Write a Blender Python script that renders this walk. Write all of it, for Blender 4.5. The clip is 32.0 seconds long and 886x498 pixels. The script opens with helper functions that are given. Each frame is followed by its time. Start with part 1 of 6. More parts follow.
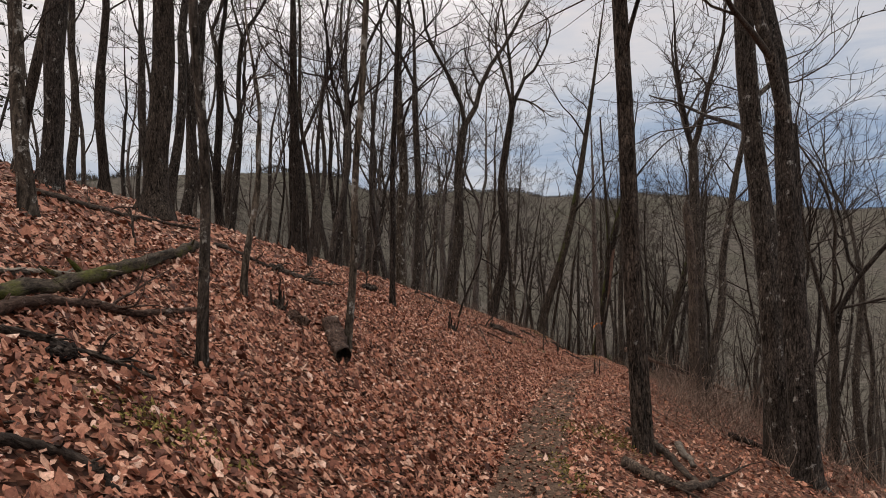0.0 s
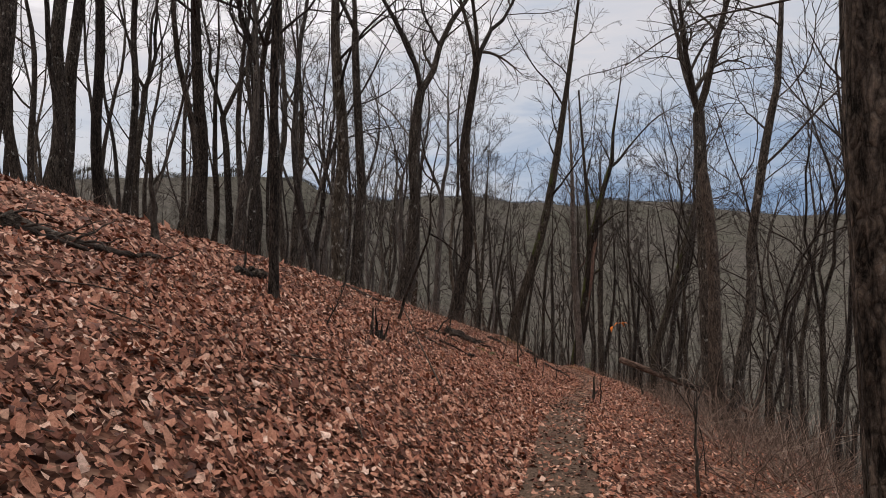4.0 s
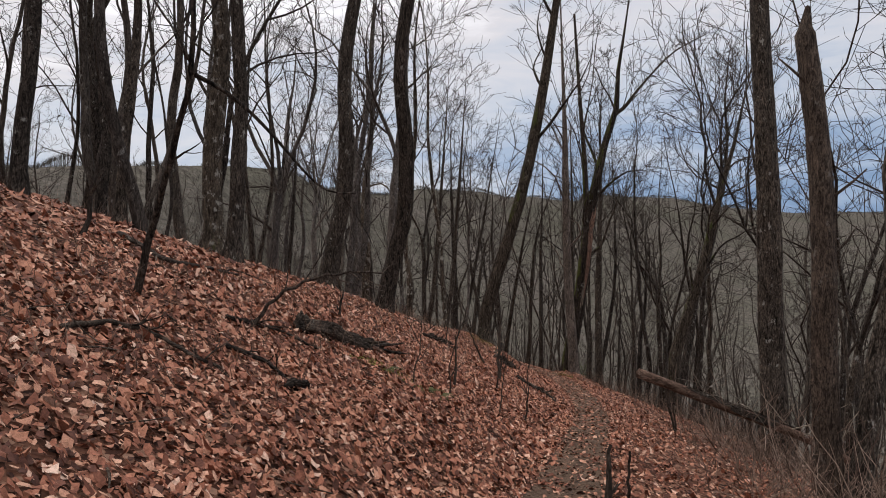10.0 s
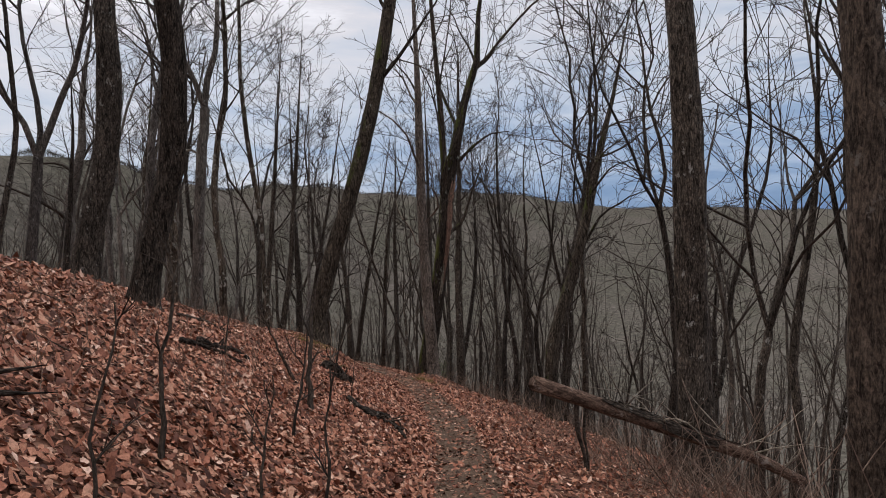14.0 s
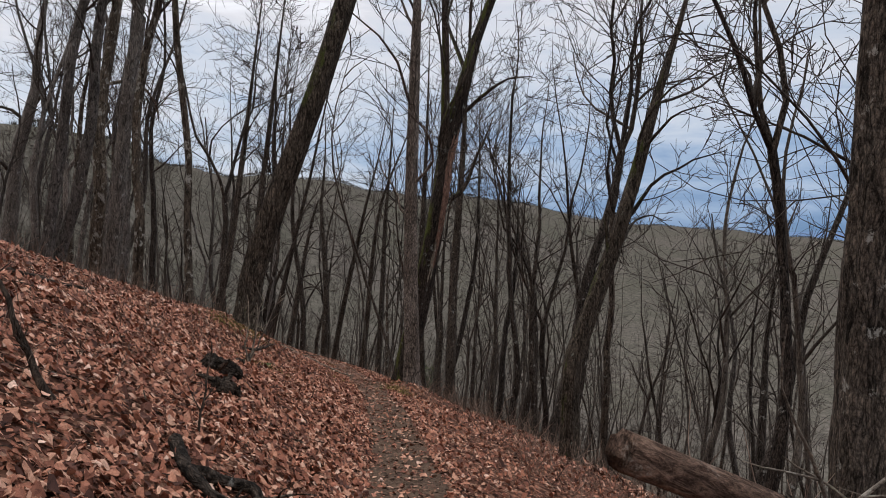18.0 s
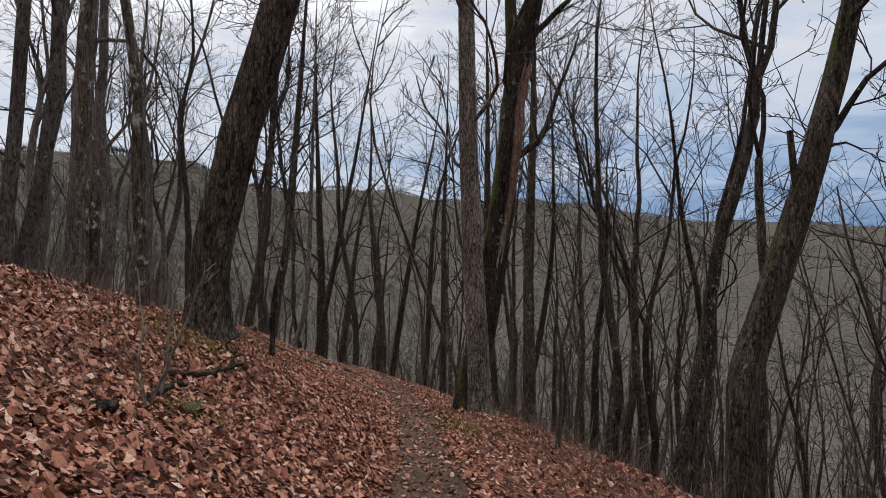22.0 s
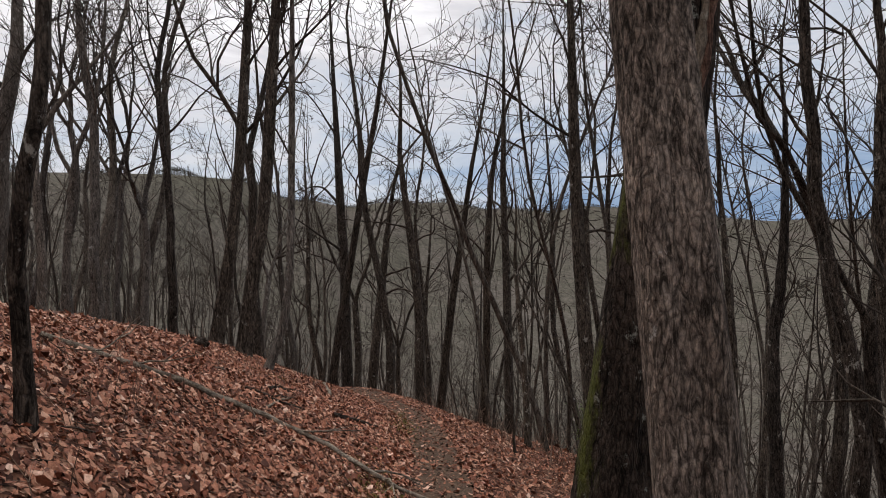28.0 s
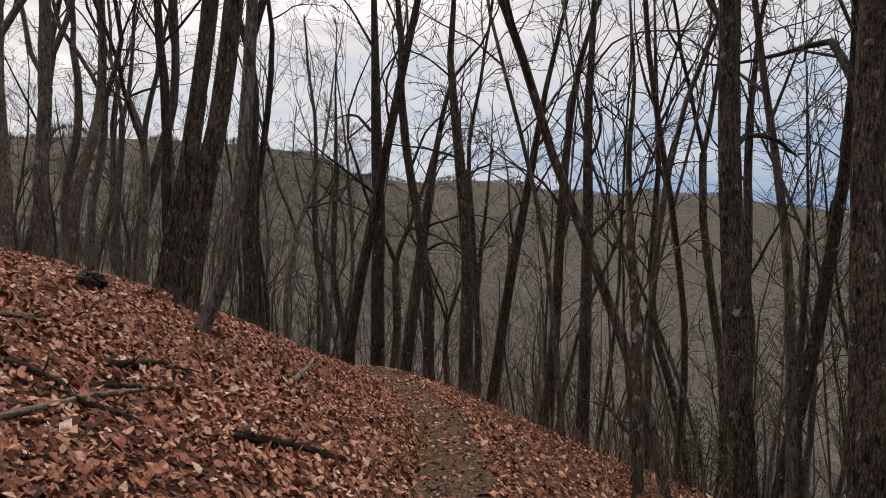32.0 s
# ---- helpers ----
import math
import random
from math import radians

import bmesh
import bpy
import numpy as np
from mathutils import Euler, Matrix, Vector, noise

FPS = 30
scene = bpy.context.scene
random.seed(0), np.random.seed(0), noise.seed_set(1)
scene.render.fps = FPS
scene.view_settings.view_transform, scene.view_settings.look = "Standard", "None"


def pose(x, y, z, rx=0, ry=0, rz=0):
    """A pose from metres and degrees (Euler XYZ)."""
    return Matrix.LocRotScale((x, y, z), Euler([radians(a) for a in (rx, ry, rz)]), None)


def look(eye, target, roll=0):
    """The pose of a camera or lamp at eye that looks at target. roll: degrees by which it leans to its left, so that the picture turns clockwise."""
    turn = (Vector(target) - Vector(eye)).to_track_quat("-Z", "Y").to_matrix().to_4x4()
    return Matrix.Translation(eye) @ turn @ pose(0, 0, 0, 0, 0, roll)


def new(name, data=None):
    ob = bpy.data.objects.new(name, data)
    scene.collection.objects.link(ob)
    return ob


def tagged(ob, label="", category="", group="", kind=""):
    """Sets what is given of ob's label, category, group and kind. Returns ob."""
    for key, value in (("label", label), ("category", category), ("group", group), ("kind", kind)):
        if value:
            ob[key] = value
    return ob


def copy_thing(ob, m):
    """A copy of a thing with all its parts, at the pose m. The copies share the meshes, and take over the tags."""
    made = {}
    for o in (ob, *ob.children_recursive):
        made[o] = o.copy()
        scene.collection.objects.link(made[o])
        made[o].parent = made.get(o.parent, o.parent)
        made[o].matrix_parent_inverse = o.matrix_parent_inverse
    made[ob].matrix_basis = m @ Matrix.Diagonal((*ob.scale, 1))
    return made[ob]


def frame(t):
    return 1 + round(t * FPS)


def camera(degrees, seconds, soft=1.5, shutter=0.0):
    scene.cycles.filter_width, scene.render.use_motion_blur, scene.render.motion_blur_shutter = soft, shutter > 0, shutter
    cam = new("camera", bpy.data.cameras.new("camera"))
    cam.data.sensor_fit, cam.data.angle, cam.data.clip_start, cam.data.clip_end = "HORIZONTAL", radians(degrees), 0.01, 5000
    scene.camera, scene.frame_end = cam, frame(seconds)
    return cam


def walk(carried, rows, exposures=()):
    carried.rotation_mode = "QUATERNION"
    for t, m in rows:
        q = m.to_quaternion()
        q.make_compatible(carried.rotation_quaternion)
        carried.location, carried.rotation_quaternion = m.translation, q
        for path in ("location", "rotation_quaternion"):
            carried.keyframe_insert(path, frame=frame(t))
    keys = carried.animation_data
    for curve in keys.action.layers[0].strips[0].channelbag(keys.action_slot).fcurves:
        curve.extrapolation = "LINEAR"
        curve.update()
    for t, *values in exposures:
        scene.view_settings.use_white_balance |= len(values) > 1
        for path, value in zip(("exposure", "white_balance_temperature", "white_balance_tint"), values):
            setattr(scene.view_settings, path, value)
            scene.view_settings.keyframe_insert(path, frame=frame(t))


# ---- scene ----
cam = camera(70.7, 32.0, soft=0.95)
METRES, EYE, TILT, LEAN, TURN = 45.0, 1.4, -1.0, 0.0, 0.0
ROWS = [
    (0, 0, 0, 0, 0, 0, -0),
    (0.5, 0.003, 0.0168, -0.0013, -0.13, 0.08, 0.18),
    (1, 0.0062, 0.0335, -0.0043, -0.19, -0.06, 0.32),
    (1.5, 0.0057, 0.0505, -0.0065, -0.26, -0.08, 0.76),
    (2, 0.007, 0.0669, -0.008, 0.08, -0.09, 0.9),
    (2.5, 0.0082, 0.084, -0.0109, -0.37, 0.05, 1.48),
    (3, 0.0119, 0.1023, -0.0137, -0.34, 0.29, 1.57),
    (3.5, 0.0155, 0.1201, -0.0159, -0.86, 0.14, 1.39),
    (4, 0.0187, 0.1388, -0.0181, -2.83, 0.64, 0.21),
    (4.5, 0.021, 0.1564, -0.0201, -3.08, 1.16, 0.53),
    (6.5, 0.0333, 0.2178, -0.0255, -5.05, 0.72, 2.1),
    (7, 0.0372, 0.2359, -0.0275, -7.37, 0.98, 2.46),
    (7.5, 0.044, 0.2521, -0.03, -10.73, 0.92, 2.15),
    (8, 0.049, 0.2665, -0.0332, -12.36, 0.72, 2.38),
    (8.5, 0.056, 0.2799, -0.0351, -11.81, 0.51, 1.96),
    (9, 0.0607, 0.2957, -0.0385, -9.83, 0.52, 0.65),
    (9.5, 0.0667, 0.3112, -0.0408, -4.89, 0.51, -0.35),
    (10, 0.0701, 0.3282, -0.0419, -3.36, 0.22, -0.2),
    (10.5, 0.0731, 0.3445, -0.0447, -3.36, 0.85, 0.2),
    (11, 0.0734, 0.3613, -0.0462, -4, 0.92, 1.09),
    (11.5, 0.0761, 0.3763, -0.0478, -6.96, 0.5, 1.51),
    (12, 0.0807, 0.3914, -0.0505, -12.16, 0.01, 1.36),
    (12.5, 0.086, 0.4043, -0.052, -14.51, -0.12, 1.19),
    (13, 0.0909, 0.419, -0.054, -16.51, 0.01, 0.46),
    (13.5, 0.0965, 0.4319, -0.0562, -16.49, -0.1, 0.74),
    (15.5, 0.1157, 0.4894, -0.0644, -15.2, 0.32, 0.08),
    (16, 0.1213, 0.5055, -0.0679, -14.61, 0.74, -0.6),
    (16.5, 0.1244, 0.5183, -0.0698, -14.87, 1.41, -0.61),
    (17, 0.1286, 0.5311, -0.0729, -15.13, 0.99, -0.43),
    (17.5, 0.1341, 0.5437, -0.0755, -15.69, 0.3, -1.84),
    (18, 0.1403, 0.5577, -0.0781, -16.32, 0.21, -3.18),
    (18.5, 0.1462, 0.5729, -0.08, -16.28, 0.83, -2.99),
    (19, 0.1514, 0.5871, -0.0826, -16.25, 0.93, -2.8),
    (19.5, 0.1549, 0.6018, -0.0851, -15.74, 1.16, -2.47),
    (20, 0.1582, 0.6144, -0.087, -15.47, 0.94, -2.07),
    (20.5, 0.1618, 0.6283, -0.0885, -13.38, 0.89, -1.46),
    (21, 0.1641, 0.6428, -0.0909, -12.5, 0.84, -1.24),
    (21.5, 0.1673, 0.6571, -0.0923, -10.75, 0.59, -0.97),
    (22, 0.1701, 0.6715, -0.0948, -10.25, 0.79, -0.75),
    (22.5, 0.1731, 0.686, -0.0967, -9.69, 0.56, -0.32),
    (23, 0.1752, 0.7007, -0.0984, -9.4, 0.63, -0.42),
    (23.5, 0.1788, 0.7166, -0.0997, -8.22, 0.97, -0.58),
    (24, 0.182, 0.7331, -0.1022, -6.81, 2.87, -0.63),
    (24.5, 0.1854, 0.7484, -0.1048, -6.36, 2.56, -1.6),
    (25, 0.1861, 0.7645, -0.1072, -5.94, 2.69, -1.85),
    (25.5, 0.1867, 0.7809, -0.1097, -5.79, 2.32, -2.37),
    (26, 0.1877, 0.7966, -0.1112, -5.75, 2.32, -2.2),
    (26.5, 0.1911, 0.8115, -0.1134, -5.85, 1.55, -1.72),
    (28.5, 0.2014, 0.8793, -0.121, -5.03, 1.88, 1.33),
    (29, 0.2029, 0.8947, -0.1243, -5.05, 1.56, 0.12),
    (29.5, 0.2047, 0.911, -0.1287, -6, 1.3, -0.59),
    (30, 0.208, 0.9271, -0.1311, -7.18, 1.01, -1.05),
    (30.5, 0.2102, 0.9419, -0.1319, -7.98, 0.51, -1.14),
    (31, 0.2115, 0.9578, -0.1342, -6.75, -0.04, -2.02),
    (31.5, 0.2115, 0.9745, -0.1374, -3.58, -0.16, -1.78),
    (32, 0.2123, 0.9898, -0.14, 0.38, 0.02, -1.41),
]
walk(cam, [(t, pose(0, 0, EYE, TILT, LEAN, TURN) @ pose(METRES * x, METRES * y, METRES * z, 90 + pitch, roll, yaw)) for t, x, y, z, yaw, pitch, roll in ROWS],
     ((0, 0.10, 6850, 13), (7, 0.12, 6450, 12), (10, 0.18, 6480, 12), (13, 0.16, 6370, 12), (19, 0.24, 6270, 10), (25, 0.20, 6220, 11), (29, 0.20, 6650, 11), (32, 0.23, 6800, 12)))

# ---- world, sun ----
world = bpy.data.worlds.new("overcast_sky")
scene.world = world
world.use_nodes = True
wn, wl = world.node_tree.nodes, world.node_tree.links
wn.clear()


def wnode(kind, **values):
    n = wn.new(kind)
    for k, v in values.items():
        if k in ("Vector", "Scale", "Detail", "Roughness", "Distortion", "Fac", "Strength", "Color", "From Min", "From Max", "To Min", "To Max"):
            n.inputs[k].default_value = v
    return n


sky = wn.new("ShaderNodeTexSky")
sky.sky_type, sky.sun_disc = "NISHITA", False
sky.sun_elevation, sky.sun_rotation = radians(38), radians(-40)
sky.altitude, sky.air_density, sky.dust_density = 500, 1.2, 2.0
coord = wn.new("ShaderNodeTexCoord")
# clouds: long soft streaks on a grey sheet, lighter overhead and to the west, bluer low down in the east
flat = wnode("ShaderNodeMapping")
flat.inputs["Scale"].default_value = (1.0, 1.0, 5.0)
wl.new(coord.outputs["Generated"], flat.inputs["Vector"])
big = wnode("ShaderNodeTexNoise", Scale=3.4, Detail=8.0, Roughness=0.6, Distortion=0.5)
wl.new(flat.outputs["Vector"], big.inputs["Vector"])
grade = wn.new("ShaderNodeVectorMath")
grade.operation = "DOT_PRODUCT"
grade.inputs[1].default_value = (-0.22, 0.0, 1.5)
wl.new(coord.outputs["Generated"], grade.inputs[0])
shift = wn.new("ShaderNodeMath")
shift.operation = "MULTIPLY_ADD"
shift.inputs[1].default_value, shift.inputs[2].default_value = 0.95, -0.46
wl.new(big.outputs["Fac"], shift.inputs[0])
both = wn.new("ShaderNodeMath")
both.operation = "ADD"
wl.new(grade.outputs["Value"], both.inputs[0])
wl.new(shift.outputs["Value"], both.inputs[1])
reach = wnode("ShaderNodeMapRange", **{"From Min": -0.22, "From Max": 1.0})
wl.new(both.outputs["Value"], reach.inputs["Value"])
cloud = wn.new("ShaderNodeValToRGB")
ramp = cloud.color_ramp
ramp.elements[0].position, ramp.elements[0].color = 0.0, (0.16, 0.29, 0.50, 1)
ramp.elements[1].position, ramp.elements[1].color = 1.0, (1.9, 1.88, 1.9, 1)
for at, colour in ((0.16, (0.28, 0.42, 0.65, 1)), (0.28, (0.48, 0.60, 0.79, 1)), (0.42, (0.74, 0.80, 0.90, 1)), (0.60, (0.96, 0.94, 0.97, 1))):
    e = ramp.elements.new(at)
    e.color = colour
wl.new(reach.outputs["Result"], cloud.inputs["Fac"])
clear = wn.new("ShaderNodeBackground")
clear.inputs["Strength"].default_value = 0.05
wl.new(sky.outputs["Color"], clear.inputs["Color"])
cover = wn.new("ShaderNodeBackground")
cover.inputs["Strength"].default_value = 0.76
wl.new(cloud.outputs["Color"], cover.inputs["Color"])
veil = wn.new("ShaderNodeMixShader")
veil.inputs["Fac"].default_value = 0.88
wl.new(clear.outputs["Background"], veil.inputs[1])
wl.new(cover.outputs["Background"], veil.inputs[2])
wout = wn.new("ShaderNodeOutputWorld")
wl.new(veil.outputs["Shader"], wout.inputs["Surface"])
sun = new("sun", bpy.data.lights.new("sun", "SUN"))
sun.data.energy, sun.data.angle, sun.data.color = 0.8, radians(25), (1.0, 0.96, 0.92)
sun.matrix_world = look((-8, 10, 16), (0, 0, 0))

# ---- materials ----
def material(name, rough=0.8):
    m = bpy.data.materials.new(name)
    m.use_nodes = True
    n, l = m.node_tree.nodes, m.node_tree.links
    b = n["Principled BSDF"]
    b.inputs["Roughness"].default_value = rough
    b.inputs["Specular IOR Level"].default_value = 0.10
    return m, n, l, b


def noise_node(n, l, source, scale, detail=4.0, rough=0.6, stretch=None, distortion=0.0):
    if stretch:
        k = n.new("ShaderNodeMapping")
        k.inputs["Scale"].default_value = stretch
        l.new(source, k.inputs["Vector"])
        source = k.outputs["Vector"]
    t = n.new("ShaderNodeTexNoise")
    t.inputs["Scale"].default_value, t.inputs["Detail"].default_value = scale, detail
    t.inputs["Roughness"].default_value, t.inputs["Distortion"].default_value = rough, distortion
    l.new(source, t.inputs["Vector"])
    return t.outputs["Fac"]


def ramp_node(n, l, source, stops, smooth=True):
    r = n.new("ShaderNodeValToRGB")
    cr = r.color_ramp
    cr.interpolation = "LINEAR" if smooth else "CONSTANT"
    cr.elements[0].position, cr.elements[0].color = stops[0][0], (*stops[0][1], 1)
    cr.elements[1].position, cr.elements[1].color = stops[-1][0], (*stops[-1][1], 1)
    for at, colour in stops[1:-1]:
        cr.elements.new(at).color = (*colour, 1)
    l.new(source, r.inputs["Fac"])
    return r.outputs["Color"]


def mix_node(n, l, fac, a, b, kind="MIX"):
    k = n.new("ShaderNodeMix")
    k.data_type, k.blend_type = "RGBA", kind
    for socket, value in ((k.inputs[0], fac), (k.inputs[6], a), (k.inputs[7], b)):
        if hasattr(value, "is_output"):
            l.new(value, socket)
        elif isinstance(value, tuple):
            socket.default_value = (*value, 1)
        else:
            socket.default_value = value
    return k.outputs[2]


def bump_node(n, l, b, source, strength, distance):
    k = n.new("ShaderNodeBump")
    k.inputs["Strength"].default_value, k.inputs["Distance"].default_value = strength, distance
    l.new(source, k.inputs["Height"])
    l.new(k.outputs["Normal"], b.inputs["Normal"])


def step_node(n, l, source, low, high):
    k = n.new("ShaderNodeMapRange")
    k.inputs["From Min"].default_value, k.inputs["From Max"].default_value = low, high
    l.new(source, k.inputs["Value"])
    return k.outputs["Result"]


def bark(name, dark, light, pale, pale_at, furrow=9.0, depth=0.03, moss=None, plates=0.0):
    """Furrowed bark with lichen patches (pale) and, if given, moss."""
    m, n, l, b = material(name, 0.9)
    c = n.new("ShaderNodeTexCoord").outputs["Object"]
    ridges = noise_node(n, l, c, furrow * 1.1, 7, 0.72, (1.5, 1.5, 0.34), 1.4)
    col = ramp_node(n, l, ridges, ((0.40, dark), (0.50, tuple((x + y) / 2 for x, y in zip(dark, light))), (0.60, light)))
    tone = n.new("ShaderNodeObjectInfo").outputs["Random"]
    col = mix_node(n, l, 1.0, col, ramp_node(n, l, tone, ((0.0, (0.70, 0.68, 0.68)), (1.0, (1.35, 1.30, 1.22)))), "MULTIPLY")
    flecks = noise_node(n, l, c, 42.0, 5, 0.75, (1, 1, 0.6))
    col = mix_node(n, l, 0.85, col, ramp_node(n, l, flecks, ((0.34, (0.45, 0.44, 0.43)), (0.5, (1.0, 1.0, 1.0)), (0.68, (1.75, 1.7, 1.62)))), "MULTIPLY")
    height_of = ridges
    if plates:
        # long flaky plates with dark cracks between them
        warp = n.new("ShaderNodeMapping")
        warp.inputs["Scale"].default_value = (1.0, 1.0, 0.26)
        l.new(c, warp.inputs["Vector"])
        bend = n.new("ShaderNodeTexNoise")
        bend.inputs["Scale"].default_value, bend.inputs["Detail"].default_value = 7.0, 3.0
        l.new(c, bend.inputs["Vector"])
        moved = n.new("ShaderNodeVectorMath")
        moved.operation = "MULTIPLY_ADD"
        moved.inputs[1].default_value = (0.08, 0.08, 0.06)
        l.new(bend.outputs["Color"], moved.inputs[0])
        l.new(warp.outputs["Vector"], moved.inputs[2])
        cell = n.new("ShaderNodeTexVoronoi")
        cell.feature = "DISTANCE_TO_EDGE"
        cell.inputs["Scale"].default_value = plates
        l.new(moved.outputs["Vector"], cell.inputs["Vector"])
        crack = step_node(n, l, cell.outputs["Distance"], 0.02, 0.30)
        col = mix_node(n, l, 1.0, col, ramp_node(n, l, crack, ((0.0, (0.55, 0.54, 0.53)), (0.35, (0.95, 0.95, 0.95)), (1.0, (1.25, 1.23, 1.2)))), "MULTIPLY")
        lift = n.new("ShaderNodeMath")
        lift.operation = "MULTIPLY_ADD"
        lift.inputs[1].default_value = 0.6
        l.new(crack, lift.inputs[0])
        l.new(ridges, lift.inputs[2])
        height_of = lift.outputs["Value"]
    # broad weathered patches, greyer and browner
    blotch = noise_node(n, l, c, 1.7, 5, 0.65, (1, 1, 0.5))
    col = mix_node(n, l, 0.8, col, ramp_node(n, l, blotch, ((0.32, (0.62, 0.58, 0.55)), (0.5, (1.0, 0.98, 0.97)), (0.66, (1.5, 1.5, 1.5)))), "MULTIPLY")
    spots = noise_node(n, l, c, 5.2, 8, 0.74, (1, 1, 0.7))
    col = mix_node(n, l, step_node(n, l, spots, pale_at, pale_at + 0.05), col, pale)
    if moss:
        patch = noise_node(n, l, c, 1.5, 7, 0.7, (1.3, 1.3, 0.4))
        if len(moss) > 2:
            # thicker on the damp west side
            side = n.new("ShaderNodeSeparateXYZ")
            l.new(n["Texture Coordinate"].outputs["Normal"], side.inputs["Vector"])
            more = n.new("ShaderNodeMath")
            more.operation = "MULTIPLY_ADD"
            more.inputs[1].default_value = -moss[2]
            l.new(side.outputs["X"], more.inputs[0])
            l.new(patch, more.inputs[2])
            patch = more.outputs["Value"]
        green = ramp_node(n, l, flecks, ((0.3, tuple(0.4 * v for v in moss[0])), (0.7, tuple(1.5 * v for v in moss[0]))))
        col = mix_node(n, l, step_node(n, l, patch, moss[1], moss[1] + 0.08), col, green)
    l.new(col, b.inputs["Base Color"])
    bump_node(n, l, b, height_of, 0.6 if plates else 1.0, depth * (0.8 if plates else 1.6))
    return m


BARK = {
    "oak": bark("bark_furrowed", (0.012, 0.010, 0.0085), (0.096, 0.082, 0.071), (0.30, 0.285, 0.255), 0.60, plates=26.0),
    "birch": bark("bark_lichened", (0.020, 0.016, 0.012), (0.12, 0.10, 0.08), (0.30, 0.28, 0.245), 0.55, 7.0, 0.012, ((0.085, 0.085, 0.035), 0.60)),
    "beech": bark("bark_scaly_grey", (0.040, 0.033, 0.028), (0.27, 0.232, 0.205), (0.40, 0.375, 0.34), 0.64, 15.0, 0.03, plates=30.0),
    # grey bark, paler because haze over the far stems is in its colour
    "grey": bark("bark_grey_haze", (0.032, 0.029, 0.026), (0.165, 0.150, 0.140), (0.30, 0.29, 0.27), 0.60, 10.0, 0.02),
    "dark": bark("bark_wet_dark", (0.007, 0.0055, 0.0045), (0.082, 0.067, 0.056), (0.20, 0.19, 0.17), 0.62, 10.0, 0.04, plates=30.0),
    "darkmoss": bark("bark_dark_mossy", (0.010, 0.008, 0.0065), (0.088, 0.070, 0.058), (0.24, 0.24, 0.21), 0.60, 10.0, 0.04, ((0.075, 0.080, 0.020), 0.62, 0.17), plates=28.0),
    "mossy": bark("bark_mossy", (0.012, 0.010, 0.008), (0.085, 0.072, 0.060), (0.24, 0.24, 0.20), 0.62, 9.0, 0.04, ((0.065, 0.075, 0.020), 0.62, 0.10), plates=22.0),
    "dead": bark("dead_wood_bark", (0.018, 0.014, 0.012), (0.100, 0.080, 0.066), (0.16, 0.14, 0.12), 0.60, 12.0, 0.02),
    "mosslog": bark("mossy_log_bark", (0.022, 0.018, 0.013), (0.120, 0.098, 0.076), (0.20, 0.18, 0.15), 0.62, 10.0, 0.02, ((0.085, 0.085, 0.020), 0.50)),
    "peeled": bark("weathered_bare_wood", (0.10, 0.085, 0.07), (0.27, 0.24, 0.20), (0.36, 0.33, 0.28), 0.60, 14.0, 0.008),
    "oldlog": bark("old_log_bark", (0.040, 0.025, 0.019), (0.165, 0.112, 0.088), (0.30, 0.25, 0.21), 0.58, 12.0, 0.02),
    "slim": bark("slender_tree_bark", (0.022, 0.0185, 0.016), (0.104, 0.091, 0.080), (0.22, 0.21, 0.19), 0.60, 8.0, 0.01),
    "torn": bark("torn_sapwood", (0.06, 0.035, 0.027), (0.26, 0.165, 0.130), (0.30, 0.26, 0.22), 0.62, 16.0, 0.02),
    "twig": bark("twig_bark", (0.024, 0.020, 0.017), (0.078, 0.066, 0.057), (0.12, 0.11, 0.095), 0.68, 12.0, 0.004),
}


def leaf_material(name, stops, rough=0.62):
    m, n, l, b = material(name, rough)
    g = n.new("ShaderNodeNewGeometry")
    col = ramp_node(n, l, g.outputs["Random Per Island"], stops)
    c = n.new("ShaderNodeTexCoord").outputs["Object"]
    veins = noise_node(n, l, c, 48.0, 5, 0.7, None, 0.8)
    col = mix_node(n, l, 0.8, col, ramp_node(n, l, veins, ((0.32, (0.38, 0.34, 0.32)), (0.5, (1.0, 0.97, 0.95)), (0.7, (1.45, 1.45, 1.5)))), "MULTIPLY")
    patch = noise_node(n, l, c, 0.9, 3, 0.5)
    col = mix_node(n, l, 0.5, col, ramp_node(n, l, patch, ((0.35, (0.72, 0.66, 0.64)), (0.65, (1.2, 1.2, 1.2)))), "MULTIPLY")
    l.new(col, b.inputs["Base Color"])
    b.inputs["Specular IOR Level"].default_value = 0.16
    return m


LEAF = leaf_material("fallen_leaves", ((0.0, (0.055, 0.024, 0.017)), (0.2, (0.155, 0.061, 0.039)), (0.48, (0.32, 0.128, 0.078)), (0.75, (0.455, 0.218, 0.137)), (0.93, (0.58, 0.345, 0.24)), (1.0, (0.70, 0.50, 0.39))))
MULCH = leaf_material("trodden_leaf_bits", ((0.0, (0.038, 0.022, 0.015)), (0.4, (0.120, 0.068, 0.045)), (0.75, (0.215, 0.118, 0.076)), (1.0, (0.36, 0.22, 0.155))), 0.7)
MOSS = leaf_material("moss_green", ((0.0, (0.065, 0.056, 0.014)), (0.5, (0.155, 0.130, 0.034)), (1.0, (0.27, 0.215, 0.07))), 0.9)
STRAW = leaf_material("dead_stems", ((0.0, (0.06, 0.037, 0.027)), (0.5, (0.155, 0.105, 0.078)), (1.0, (0.32, 0.24, 0.185))), 0.85)
ORANGE = leaf_material("clinging_orange_leaf", ((0.0, (0.62, 0.13, 0.012)), (1.0, (0.80, 0.25, 0.03))), 0.55)
